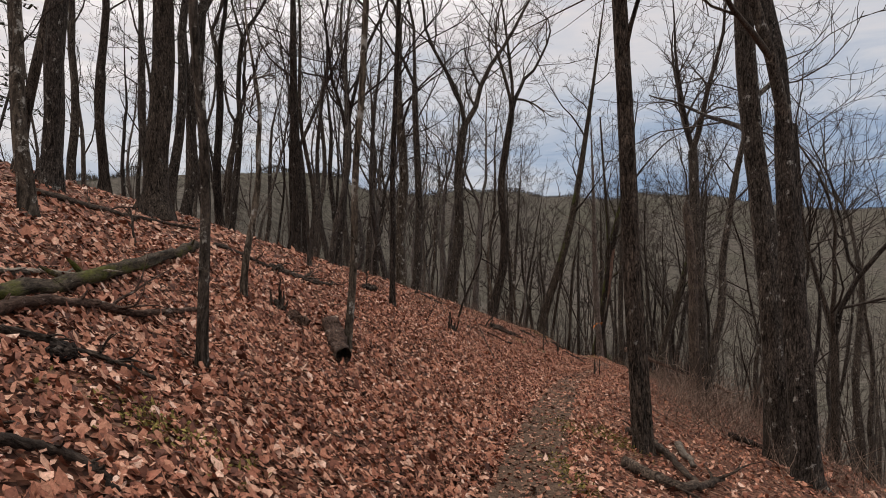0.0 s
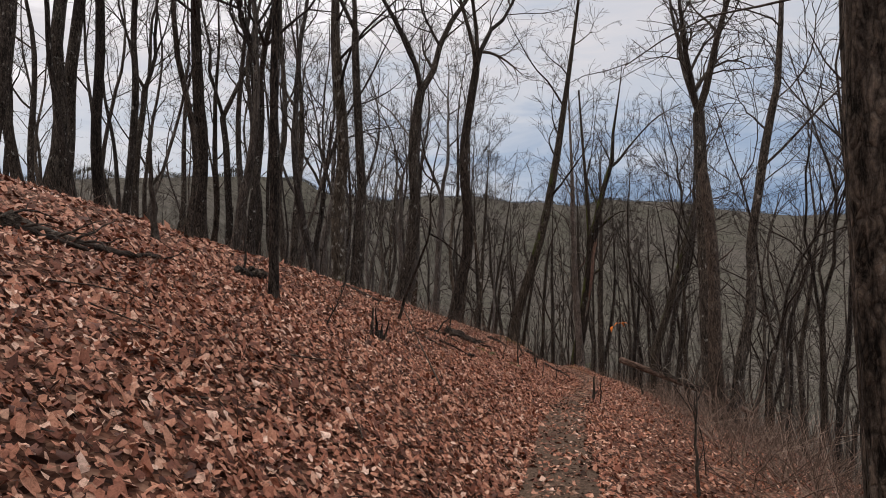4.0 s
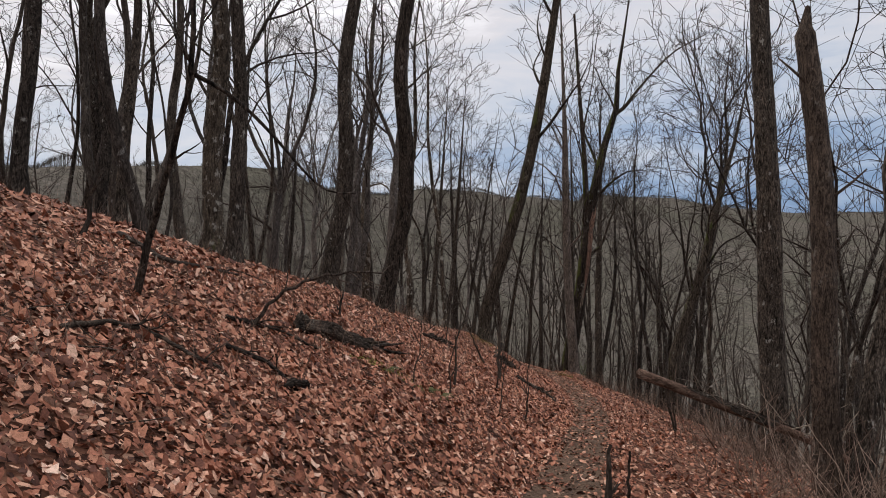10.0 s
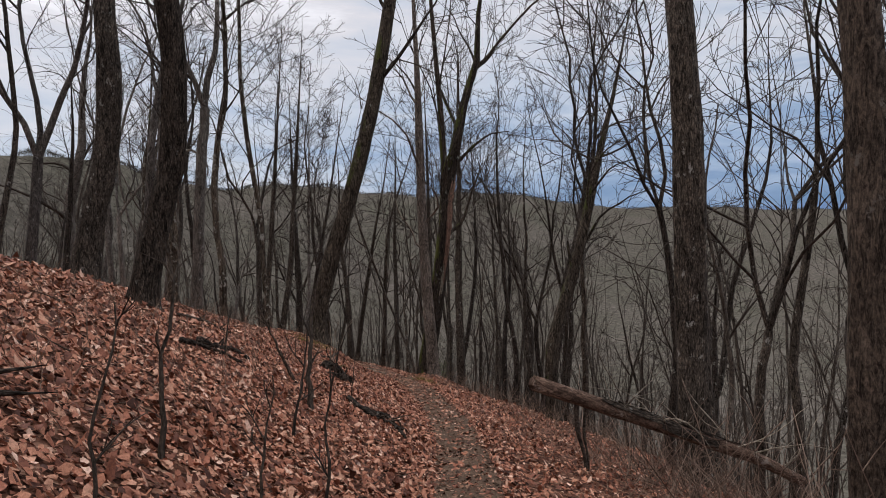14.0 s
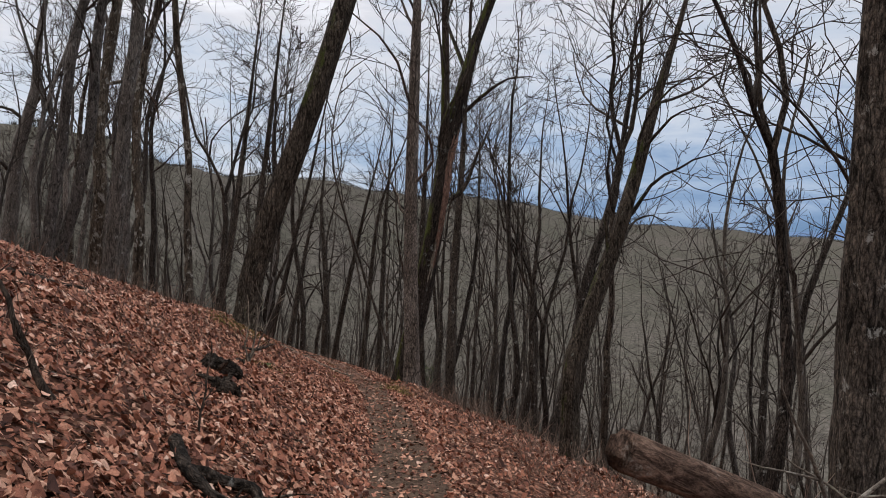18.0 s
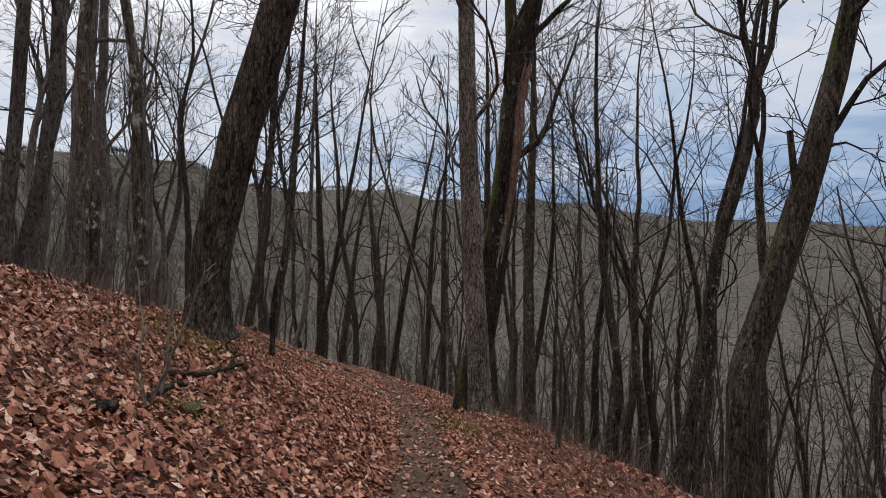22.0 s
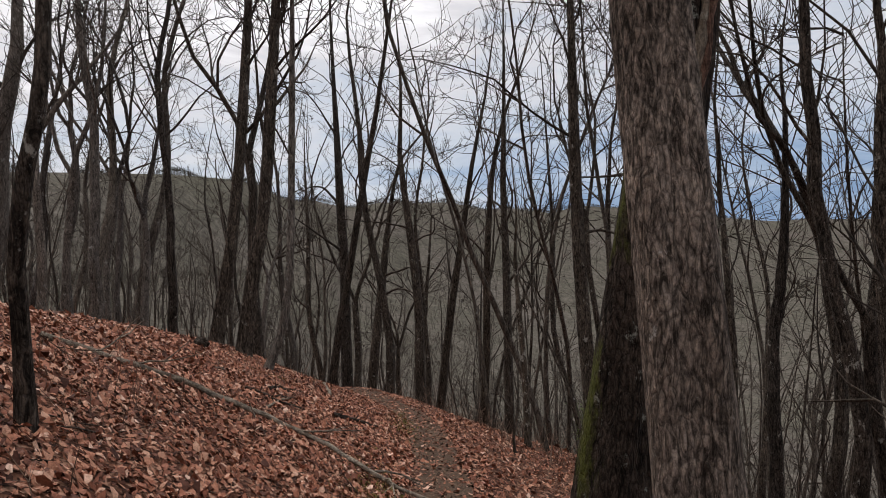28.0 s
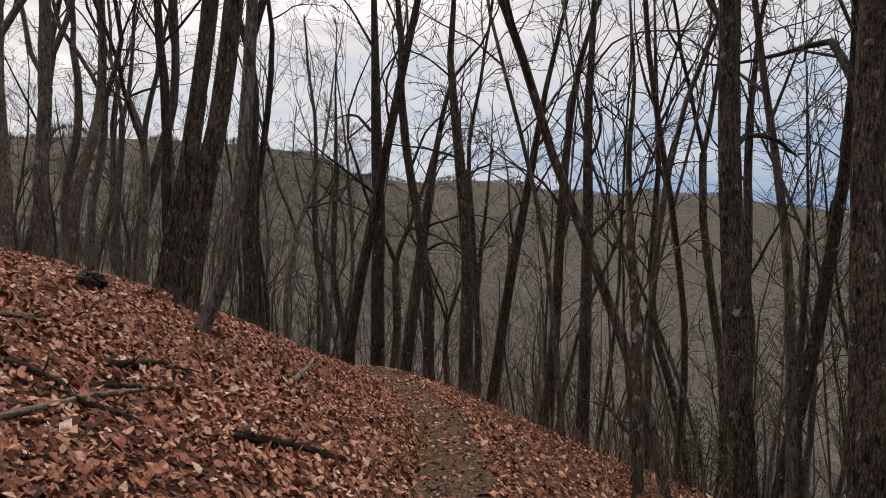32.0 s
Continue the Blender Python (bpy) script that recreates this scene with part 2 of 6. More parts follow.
HEMLOCK = leaf_material("evergreen_needles", ((0.0, (0.018, 0.028, 0.014)), (1.0, (0.055, 0.075, 0.036))), 0.7)
BUSH = leaf_material("bush_green", ((0.0, (0.035, 0.055, 0.014)), (1.0, (0.12, 0.16, 0.045))), 0.7)
FERN = leaf_material("fern_green", ((0.0, (0.035, 0.045, 0.015)), (1.0, (0.095, 0.11, 0.035))), 0.7)


def ground_material():
    m, n, l, b = material("leaf_covered_soil", 0.9)
    c = n.new("ShaderNodeTexCoord").outputs["Object"]
    v = n.new("ShaderNodeTexVoronoi")
    v.inputs["Scale"].default_value = 20.0
    l.new(c, v.inputs["Vector"])
    sep = n.new("ShaderNodeSeparateColor")
    l.new(v.outputs["Color"], sep.inputs["Color"])
    col = ramp_node(n, l, sep.outputs["Red"], ((0.0, (0.030, 0.014, 0.010)), (0.4, (0.095, 0.041, 0.026)), (0.75, (0.20, 0.095, 0.061)), (1.0, (0.36, 0.215, 0.150))))
    patch = noise_node(n, l, c, 0.5, 5, 0.6)
    col = mix_node(n, l, 0.6, col, ramp_node(n, l, patch, ((0.3, (0.6, 0.55, 0.52)), (0.7, (1.15, 1.15, 1.15)))), "MULTIPLY")
    l.new(col, b.inputs["Base Color"])
    bump_node(n, l, b, v.outputs["Distance"], 0.8, 0.05)
    return m


def woods_material():
    m, n, l, b = material("distant_bare_woods", 1.0)
    c = n.new("ShaderNodeTexCoord").outputs["Object"]
    fine = noise_node(n, l, c, 0.30, 7, 0.8, (1, 1, 0.22))
    broad = noise_node(n, l, c, 0.012, 4, 0.6)
    col = ramp_node(n, l, fine, ((0.34, (0.047, 0.043, 0.037)), (0.5, (0.092, 0.085, 0.073)), (0.66, (0.150, 0.139, 0.120))))
    col = mix_node(n, l, 0.8, col, ramp_node(n, l, broad, ((0.35, (0.88, 0.89, 0.80)), (0.65, (1.12, 1.06, 1.05)))), "MULTIPLY")
    l.new(col, b.inputs["Base Color"])
    b.inputs["Specular IOR Level"].default_value = 0.0
    return m


def trail_material():
    m, n, l, b = material("trodden_soil", 0.85)
    c = n.new("ShaderNodeTexCoord").outputs["Object"]
    fine = noise_node(n, l, c, 38.0, 6, 0.7)
    broad = noise_node(n, l, c, 3.0, 4, 0.6)
    col = ramp_node(n, l, fine, ((0.3, (0.032, 0.020, 0.014)), (0.5, (0.105, 0.069, 0.048)), (0.72, (0.215, 0.148, 0.105))))
    col = mix_node(n, l, 0.6, col, ramp_node(n, l, broad, ((0.3, (0.65, 0.62, 0.6)), (0.7, (1.2, 1.15, 1.1)))), "MULTIPLY")
    l.new(col, b.inputs["Base Color"])
    bump_node(n, l, b, fine, 0.9, 0.02)
    return m


SOIL, WOODS, TRAIL = ground_material(), woods_material(), trail_material()


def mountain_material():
    m, n, l, b = material("mountain_painted_haze", 1.0)
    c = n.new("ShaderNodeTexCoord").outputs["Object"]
    # blue of the distance haze, put into both base colour and emission
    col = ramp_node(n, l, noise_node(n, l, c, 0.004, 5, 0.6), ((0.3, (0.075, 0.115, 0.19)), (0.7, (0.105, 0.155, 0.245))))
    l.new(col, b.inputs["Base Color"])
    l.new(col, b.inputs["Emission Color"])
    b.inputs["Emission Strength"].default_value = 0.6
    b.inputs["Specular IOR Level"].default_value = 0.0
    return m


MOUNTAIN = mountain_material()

# ---- the lie of the land ----
# the trail's line: along y, its x and its height
TRAIL_Y = (-30, -8, 0, 6.2, 12, 17.6, 22.7, 27.6, 32.9, 38.7, 44.4, 51, 56, 61, 66, 76, 90)
TRAIL_X = (-4.5, -1.0, 0.0, 0.84, 2.2, 3.63, 5.46, 7.12, 8.19, 8.95, 9.55, 9.75, 9.2, 7.4, 4.0, -6, -24)
TRAIL_Z = (4.5, 1.2, 0.0, -0.92, -1.71, -2.58, -3.45, -4.4, -5.17, -6.04, -7.07, -7.96, -8.64, -9.31, -9.99, -11.34, -13.23)


def along(y, values):
    return sum(np.interp(y + o, TRAIL_Y, values) for o in (-2.4, -1.2, 0, 1.2, 2.4)) / 5


def near_height(x, y):
    """The hillside: a bench for the trail, rising to the west, falling to the east."""
    d, z = x - along(y, TRAIL_X), along(y, TRAIL_Z)
    west, east = np.maximum(-d - 0.35, 0), np.maximum(d - 0.4, 0)
    cap = np.interp(y, (20, 30, 38, 44, 50, 56), (26, 18, 12, 7, 4.2, 3.4))
    rise = cap * (1 - np.exp(-west * 0.40 / cap)) + 0.12 * np.minimum(west, 4) * (1 - np.exp(-west / 3))
    fall = 0.30 * east + 0.012 * np.minimum(east, 20) ** 2
    rough = np.minimum(np.maximum(np.abs(d) - 0.5, 0), 1.5) / 1.5
    bumps = 0.035 * np.sin(2.1 * x + 1.3 * y) * np.sin(1.7 * y - 0.9 * x) + 0.06 * np.sin(0.61 * x + 2.0) * np.sin(0.53 * y + 0.7)
    mound = 0.32 * np.exp(-((x - 10.6) ** 2 + (y - 41.3) ** 2) / 0.9)
    mound = mound + 0.42 * np.exp(-((x - 6.0) ** 2 + (y - 38.5) ** 2) / 1.5)
    mound = mound + 0.24 * np.exp(-((x - 9.2) ** 2 + (y - 60.0) ** 2) / 8.0)
    return z + rise - fall + rough * bumps + mound


def height(x, y):
    """The whole land: hillside, valley and the ridges beyond."""
    x, y = np.asarray(x, float), np.asarray(y, float)
    r, a = np.hypot(x - 5, y - 20), np.degrees(np.arctan2(x - 5, y - 20))
    near = np.maximum(near_height(x, y), -70 + 6 * np.sin(x * 0.02) * np.sin(y * 0.017))
    crest = np.interp(a, (-60, -22, -8, 5, 18, 30, 45, 70), (260, 330, 500, 720, 900, 1150, 1500, 1700))
    top = np.interp(a, (-60, -34, -27, -20, -14, -7, 6, 18, 27, 34, 60), (0.075, 0.080, 0.094, 0.117, 0.10, 0.084, 0.073, 0.067, 0.055, 0.038, 0.03)) * crest
    top = top + 4 * np.sin(a * 0.37) + 2.5 * np.sin(a * 1.1 + 1)
    s = np.clip((r - 0.28 * crest) / (0.72 * crest), 0, 1)
    far = -70 + (top + 70) * s * s * (3 - 2 * s)
    over = np.maximum(r - crest, 0)
    far = far - 0.12 * over
    far = np.where(np.abs(a) < 75, far, -70)
    return np.maximum(near, np.where(r > 90, far, -70))


def smooth_mesh(name, verts, quads, mats=(), smooth=True):
    """A mesh from arrays: n x 3 places and m x k corner numbers."""
    me = bpy.data.meshes.new(name)
    verts, quads = np.asarray(verts, np.float32), np.asarray(quads, np.int32)
    me.vertices.add(len(verts))
    me.vertices.foreach_set("co", verts.ravel())
    me.loops.add(quads.size)
    me.loops.foreach_set("vertex_index", quads.ravel())
    me.polygons.add(len(quads))
    me.polygons.foreach_set("loop_start", np.arange(0, quads.size, quads.shape[1], dtype=np.int32))
    me.polygons.foreach_set("use_smooth", np.full(len(quads), smooth, dtype=bool))
    for m in mats:
        me.materials.append(m)
    me.update(calc_edges=True)
    return me


def spread(low, high, step, far_low, far_high, growth=1.16):
    """Grid lines: even from low to high, then wider and wider out to the far ends."""
    mid = list(np.arange(low, high, step))
    up, g = [high], step
    while up[-1] < far_high:
        g *= growth
        up.append(up[-1] + min(g, 90))
    down, g = [low], step
    while down[-1] > far_low:
        g *= growth
        down.append(down[-1] - min(g, 90))
    return np.array(down[:0:-1] + mid + up)


def grid_mesh(name, xs, ys, zs, mat):
    n, k = len(xs), len(ys)
    gx, gy = np.meshgrid(xs, ys, indexing="ij")
    i = np.arange(n * k).reshape(n, k)
    quads = np.stack([i[:-1, :-1], i[1:, :-1], i[1:, 1:], i[:-1, 1:]], -1).reshape(-1, 4)
    return smooth_mesh(name, np.stack([gx, gy, zs(gx, gy)], -1).reshape(-1, 3), quads, [mat])


land_x, land_y = spread(-13, 22, 0.4, -900, 2300), spread(-5, 70, 0.4, -700, 2300)
ground = tagged(new("ground", grid_mesh("ground", land_x, land_y, height, SOIL)), "hillside covered in brown fallen leaves, with a valley and wooded ridge", "ground", kind="structure")
ground.data.materials.append(WOODS)
centres = np.zeros(len(ground.data.polygons) * 3, np.float32)
ground.data.polygons.foreach_get("center", centres)
centres = centres.reshape(-1, 3)
ground.data.polygons.foreach_set("material_index", (np.hypot(centres[:, 0] - 5, centres[:, 1] - 20) > 95).astype(np.int32))

# the trodden trail, a ribbon that sinks into the ground at its edges
ty, tu = np.arange(-6, 68, 0.15), np.array([-0.62, -0.46, -0.34, -0.2, 0, 0.2, 0.34, 0.46, 0.6])
gy, gu = np.meshgrid(ty, tu, indexing="ij")
wide = 0.86 + 0.13 * np.sin(gy * 1.3) + 0.09 * np.sin(gy * 3.7 + 1) + np.where(gu < 0, 0.06 * np.sin(gy * 5.1), 0.05 * np.sin(gy * 4.3 + 2))
gx = along(gy, TRAIL_X) + gu * wide
gz = near_height(gx, gy) + np.interp(np.abs(gu), (0, 0.36, 0.62), (0.028, 0.03, -0.05)) + 0.008 * np.sin(gy * 7 + gu * 9)
ti = np.arange(gy.size).reshape(gy.shape)
tq = np.stack([ti[:-1, :-1], ti[:-1, 1:], ti[1:, 1:], ti[1:, :-1]], -1).reshape(-1, 4)
tagged(new("trail", smooth_mesh("trail", np.stack([gx, gy, gz], -1).reshape(-1, 3), tq, [TRAIL])), "narrow trodden footpath of dark soil and leaf bits", "footpath", kind="structure")

# far mountains, their blue haze painted in and slightly glowing
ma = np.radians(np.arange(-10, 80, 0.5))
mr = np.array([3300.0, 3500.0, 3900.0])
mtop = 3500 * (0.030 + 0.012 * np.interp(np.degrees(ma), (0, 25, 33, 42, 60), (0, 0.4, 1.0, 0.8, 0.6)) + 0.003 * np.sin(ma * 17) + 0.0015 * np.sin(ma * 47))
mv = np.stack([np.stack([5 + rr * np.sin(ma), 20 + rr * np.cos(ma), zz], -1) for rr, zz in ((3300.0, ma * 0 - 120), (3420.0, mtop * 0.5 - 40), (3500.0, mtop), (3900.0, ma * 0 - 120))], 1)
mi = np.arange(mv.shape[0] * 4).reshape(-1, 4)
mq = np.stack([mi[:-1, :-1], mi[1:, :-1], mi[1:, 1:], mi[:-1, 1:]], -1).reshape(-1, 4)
tagged(new("backdrop", smooth_mesh("backdrop", mv.reshape(-1, 3), mq, [MOUNTAIN])), "far mountain range under the clouds, blue haze painted into its colour", "mountains", kind="structure")

# ---- trees ----
def tube(points, radii, sides):
    """Rings of corners round a line of places, and the quads between them."""
    p = np.asarray(points, float)
    r = np.asarray(radii, float)
    t = np.gradient(p, axis=0)
    t /= np.linalg.norm(t, axis=1)[:, None] + 1e-9
    ref = np.array((1.0, 0, 0)) if abs(t[0, 0]) < 0.75 else np.array((0, 1.0, 0))
    u = np.cross(t, ref)
    u /= np.linalg.norm(u, axis=1)[:, None] + 1e-9
    v = np.cross(t, u)
    a = np.arange(sides) * (2 * math.pi / sides)
    if r.ndim == 1:
        r = np.repeat(r[:, None], sides, 1)
    ring = p[:, None] + r[:, :, None] * (np.cos(a)[None, :, None] * u[:, None] + np.sin(a)[None, :, None] * v[:, None])
    i = np.arange(len(p) * sides).reshape(len(p), sides)
    j = np.roll(i, -1, 1)
    return ring.reshape(-1, 3), np.stack([i[:-1], j[:-1], j[1:], i[1:]], -1).reshape(-1, 4)


class Tubes:
    """Collects tubes into one mesh."""

    def __init__(self):
        self.v, self.q, self.n = [], [], 0

    def add(self, points, radii, sides):
        v, q = tube(points, radii, sides)
        self.v.append(v)
        self.q.append(q + self.n)
        self.n += len(v)

    def mesh(self, name, mat):
        return smooth_mesh(name, np.concatenate(self.v), np.concatenate(self.q), [mat])


def part(name, me, parent, label=""):
    ob = new(name, me)
    ob.parent = parent
    if label:
        tagged(ob, label)
    return ob


def unit(v):
    return v / (np.linalg.norm(v) + 1e-9)


def branch_line(rng, start, way, length, steps, wander, lift):
    """A crooked line that starts along way and turns up."""
    p, w, out = np.array(start, float), unit(np.array(way, float)), [np.array(start, float)]
    for _ in range(steps):
        w = unit(w + rng.normal(0, wander, 3) + np.array((0, 0, lift)))
        p = p + w * (length / steps)
        out.append(p)
    return np.array(out)


def side_way(rng, along_way, tilt):
    """A way that leaves along_way at about tilt radians, to a random side."""
    k = unit(np.cross(along_way, rng.normal(0, 1, 3)))
    return unit(along_way * math.cos(tilt) + k * math.sin(tilt))


def wavy(rng, start, way, length, steps, wander, lift):
    """A branch that sways from side to side and turns up."""
    p, w, turn, out = np.array(start, float), unit(np.array(way, float)), np.zeros(3), [np.array(start, float)]
    for _ in range(steps):
        turn = 0.45 * turn + rng.normal(0, wander, 3)
        w = w + turn
        w[2] += lift
        w = w / math.sqrt(w @ w)
        p = p + w * (length / steps)
        out.append(p)
    return np.array(out)


def spray(rng, crown, line, radius, fine, twigs, sides=3):
    """Branches along a limb, twigs along the branches and fine ends on the twigs."""
    n = len(line) - 1
    length = np.linalg.norm(np.diff(line, axis=0), axis=1).sum()
    for k in range(fine):
        f = 0.16 + 0.84 * (k + rng.random()) / fine
        i = min(int(f * n), n - 1)
        ahead = unit(line[i + 1] - line[i])
        reach = length * (0.62 - 0.36 * f) * rng.uniform(0.7, 1.3)
        b = wavy(rng, line[i] + (line[i + 1] - line[i]) * (f * n - i), side_way(rng, ahead, rng.uniform(0.45, 0.95)), reach, 4, 0.20, 0.07)
        rb = max(radius * (1 - 0.7 * f) * 0.62, 0.0115)
        crown.add(b, np.linspace(rb, 0.0088, 5), 4 if rb > 0.02 else sides)
        for j in range(twigs):
            g = 0.15 + 0.85 * (j + rng.random()) / twigs
            m = min(int(g * 4), 3)
            far = reach * (0.66 - 0.36 * g) * rng.uniform(0.7, 1.25)
            tw = wavy(rng, b[m] + (b[m + 1] - b[m]) * (g * 4 - m), side_way(rng, unit(b[m + 1] - b[m]), rng.uniform(0.4, 0.9)), far, 3, 0.24, 0.07)
            crown.add(tw, (max(rb * 0.5, 0.0095), 0.0088, 0.0078, 0.0060), 3)
            if rng.random() < 0.6:
                crown.add(wavy(rng, tw[1], side_way(rng, unit(tw[2] - tw[1]), rng.uniform(0.5, 0.9)), far * 0.55, 2, 0.25, 0.06), (0.0080, 0.0072, 0.0055), 3)


def crook(rng, z, tall, amount):
    """Sideways wander of a stem with kinks, none at its foot and little at eight metres."""
    grid = np.arange(0, tall + 1, 0.45)
    slope = np.zeros(len(grid))
    for i in range(1, len(grid)):
        slope[i] = 0.70 * slope[i - 1] + rng.normal(0, amount)
    off = np.cumsum(slope) * 0.45
    off = off - grid * np.interp(min(8.0, tall), grid, off) / min(8.0, tall)
    return np.interp(z, grid, off) * np.minimum(1, z / 1.2)


LABELS = {
    "oak": "bare forest tree with dark furrowed bark on the leafy slope",
    "thin": "slender bare young tree among the forest trees",
    "birch": "bare tree with pale lichen patches on its bark",
    "beech": "bare tree with finely scaly grey-brown bark beside the footpath",
    "snag": "dead standing tree with a broken top",
    "split": "dark oak with its trunk split to bare wood",
    "mossy": "crooked leaning tree with moss on its bark",
    "sap": "thin bare sapling standing in fallen leaves",
    "grey": "bare tree on the upper slope, greyish bark lightened for haze",
    "hook": "bare tree whose stem bends sharply aside",
}
made = 0


def tree(x, y, r, lean_x, lean_y, kind="oak", fork=None, bend=0.0, top=0.0, flare=1.0, lush=1.0, profile=None, limbs=()):
    """A leafless tree: r is its radius at about 1.5 m; fork: height, number of stems and their spread; bend: metres of sway;
    profile: heights and sideways offsets of the stem; limbs: height, radius and the bends of a limb of its own."""
    global made
    made += 1
    rng = np.random.default_rng(1000 + made)
    base = Vector((x, y, float(height(x, y)) - 0.12))
    whole = new("dead_tree" if kind == "snag" else "sapling" if kind == "sap" else "tree")
    whole.location = base
    tagged(whole, LABELS[kind], "sapling" if kind == "sap" else "tree", "forest trees")
    mat = BARK[{"thin": "oak", "sap": "birch", "snag": "dead", "split": "darkmoss", "hook": "oak"}.get(kind, kind)]
    if kind == "oak" and rng.random() < 0.3 and lean_x < 0.2:
        mat = BARK["dark"]
    tall = top or {"thin": rng.uniform(11.5, 16), "sap": 4.5}.get(kind, 12.5 + 34 * min(r, 0.3) + rng.uniform(-1.5, 2.5))
    near = abs(x - float(along(y, TRAIL_X))) < 9 and y < 60
    lean = np.array((lean_x, lean_y, 1.0))
    steps = 26 if near else 16
    s = np.linspace(0, 1, steps) ** 1.25
    rugged = near and r > 0.10 and kind != "snag"
    if rugged:
        s = np.unique(np.concatenate([np.arange(0, 7.5, 0.11) / tall, np.linspace(7.5 / tall, 1, 14)])) if tall > 8 else s
    phase, phase2 = rng.uniform(0, 6.3, 2)
    sway = 0.10 + 0.55 * r
    line = s[:, None] * tall * lean
    fade = np.minimum(1, line[:, 2] / 2.5)
    line[:, 0] += fade * (sway * (np.sin(line[:, 2] * 0.75 + phase) - math.sin(phase)) * 0.45 + bend * np.sin(np.clip(line[:, 2] / 6.5, 0, 1) * math.pi))
    line[:, 1] += fade * sway * (np.sin(line[:, 2] * 0.6 + phase2) - math.sin(phase2)) * 0.45
    line[:, :2] *= 1 - 0.16 * np.maximum(s - 0.5, 0)[:, None] * 2 * min(1, abs(lean_x) * 6)
    if profile:
        hs, xs = zip(*profile)
        hs, xs = (*hs, hs[-1] + 12), (*xs, xs[-1] + 8 * (xs[-1] - xs[-2]) / (hs[-1] - hs[-2]))
        line[:, 0] = sum(np.interp(line[:, 2] + o, hs, xs) for o in (-0.3, -0.1, 0.1, 0.3)) / 4
    elif kind != "snag":
        amount = float(np.interp(r, (0.06, 0.12, 0.22, 0.32), (0.075, 0.062, 0.040, 0.018)))
        line[:, 0] += crook(rng, line[:, 2], tall, amount)
        line[:, 1] += crook(rng, line[:, 2], tall, amount)
    if kind == "mossy":
        k = np.clip(1 - line[:, 2] / 2.4, 0, 1)
        line[:, 0] += 0.12 * k
    cut = tall
    if not fork and not profile and kind in ("oak", "grey") and rng.random() < 0.5:
        fork = (rng.uniform(0.36, 0.55) * tall, 2 if rng.random() < 0.7 else 3)
    if fork:
        cut = min(fork[0], tall * 0.75)
    if kind in ("snag", "split"):
        cut = tall if kind == "snag" else cut
    stem = line[line[:, 2] <= cut * 1.001]
    if cut < tall:
        stem = np.vstack([stem, [np.interp(cut, line[:, 2], line[:, k]) for k in range(3)]])
    h = stem[:, 2]
    rad = r * (1 + 0.05 * (1.5 - np.minimum(h, 1.5))) * (1 - 0.60 * np.clip((h - 1.5) / (tall - 1.5), 0, 1) ** 0.9)
    if not fork:
        rad = rad * (1 - 0.90 * np.clip((h / tall - 0.42) / 0.58, 0, 1) ** 1.15)
    rad = rad + r * flare * (0.26 * np.exp(-h / 0.30) + 0.16 * np.exp(-h / 0.10))
    if kind == "snag":
        rad = r * (1.1 - 0.3 * h / tall)
    sides = 36 if rugged else 14 if (near and r > 0.08) else 8 if r > 0.06 else 6
    a = np.arange(sides)[None] * (2 * math.pi / sides)
    lobes = 1 + 0.07 * np.sin(3 * a + phase + h[:, None] * 0.5) + 0.05 * np.sin(5 * a + phase2 - h[:, None] * 0.8)
    lobes = lobes + (0.30 * flare * np.exp(-h / 0.28))[:, None] * np.maximum(0, np.sin(a * 2.5 + phase))
    knots = 1 + rng.normal(0, 0.025 if near else 0.015, (len(h), sides))
    if rugged:
        grain = rng.normal(0, 1, (len(h) + 12, sides))
        grain = sum(grain[k:k + len(h)] * w for k, w in enumerate((0.2, 0.4, 0.7, 1, 1, 1, 1, 0.7, 0.4, 0.2))) / 2.2
        knots = 1 + (0.016 if kind == "beech" else 0.042) * np.clip(grain, -1.6, 1.3) + rng.normal(0, 0.008, (len(h), sides))
    trunk = Tubes()
    rr = rad[:, None] * lobes * knots
    if kind == "snag":
        shard = stem[-1] + np.array([(0, 0, 0)])
        stem = np.vstack([stem, shard + np.array((0.02, 0, 0.12))])
        rr = np.vstack([rr, rr[-1] * rng.uniform(0.25, 0.9, sides)])
        stem = np.vstack([stem, shard + np.array((0.05, 0, 0.45))])
        rr = np.vstack([rr, rr[-1] * rng.uniform(0.02, 0.5, sides)])
    trunk.add(stem, rr, sides)
    part("trunk", trunk.mesh("trunk", mat), whole)
    if kind == "snag":
        for _ in range(3):
            stub = Tubes()
            z = rng.uniform(0.45, 0.9) * tall
            at = np.array([np.interp(z, line[:, 2], line[:, k]) for k in range(3)])
            stub.add(branch_line(rng, at, side_way(rng, np.array((0, 0, 1.0)), 1.1), rng.uniform(0.3, 0.9), 3, 0.2, 0.1), (0.03, 0.025, 0.02, 0.012), 5)
            part("dead_branch", stub.mesh("dead_branch", mat), whole)
        return whole
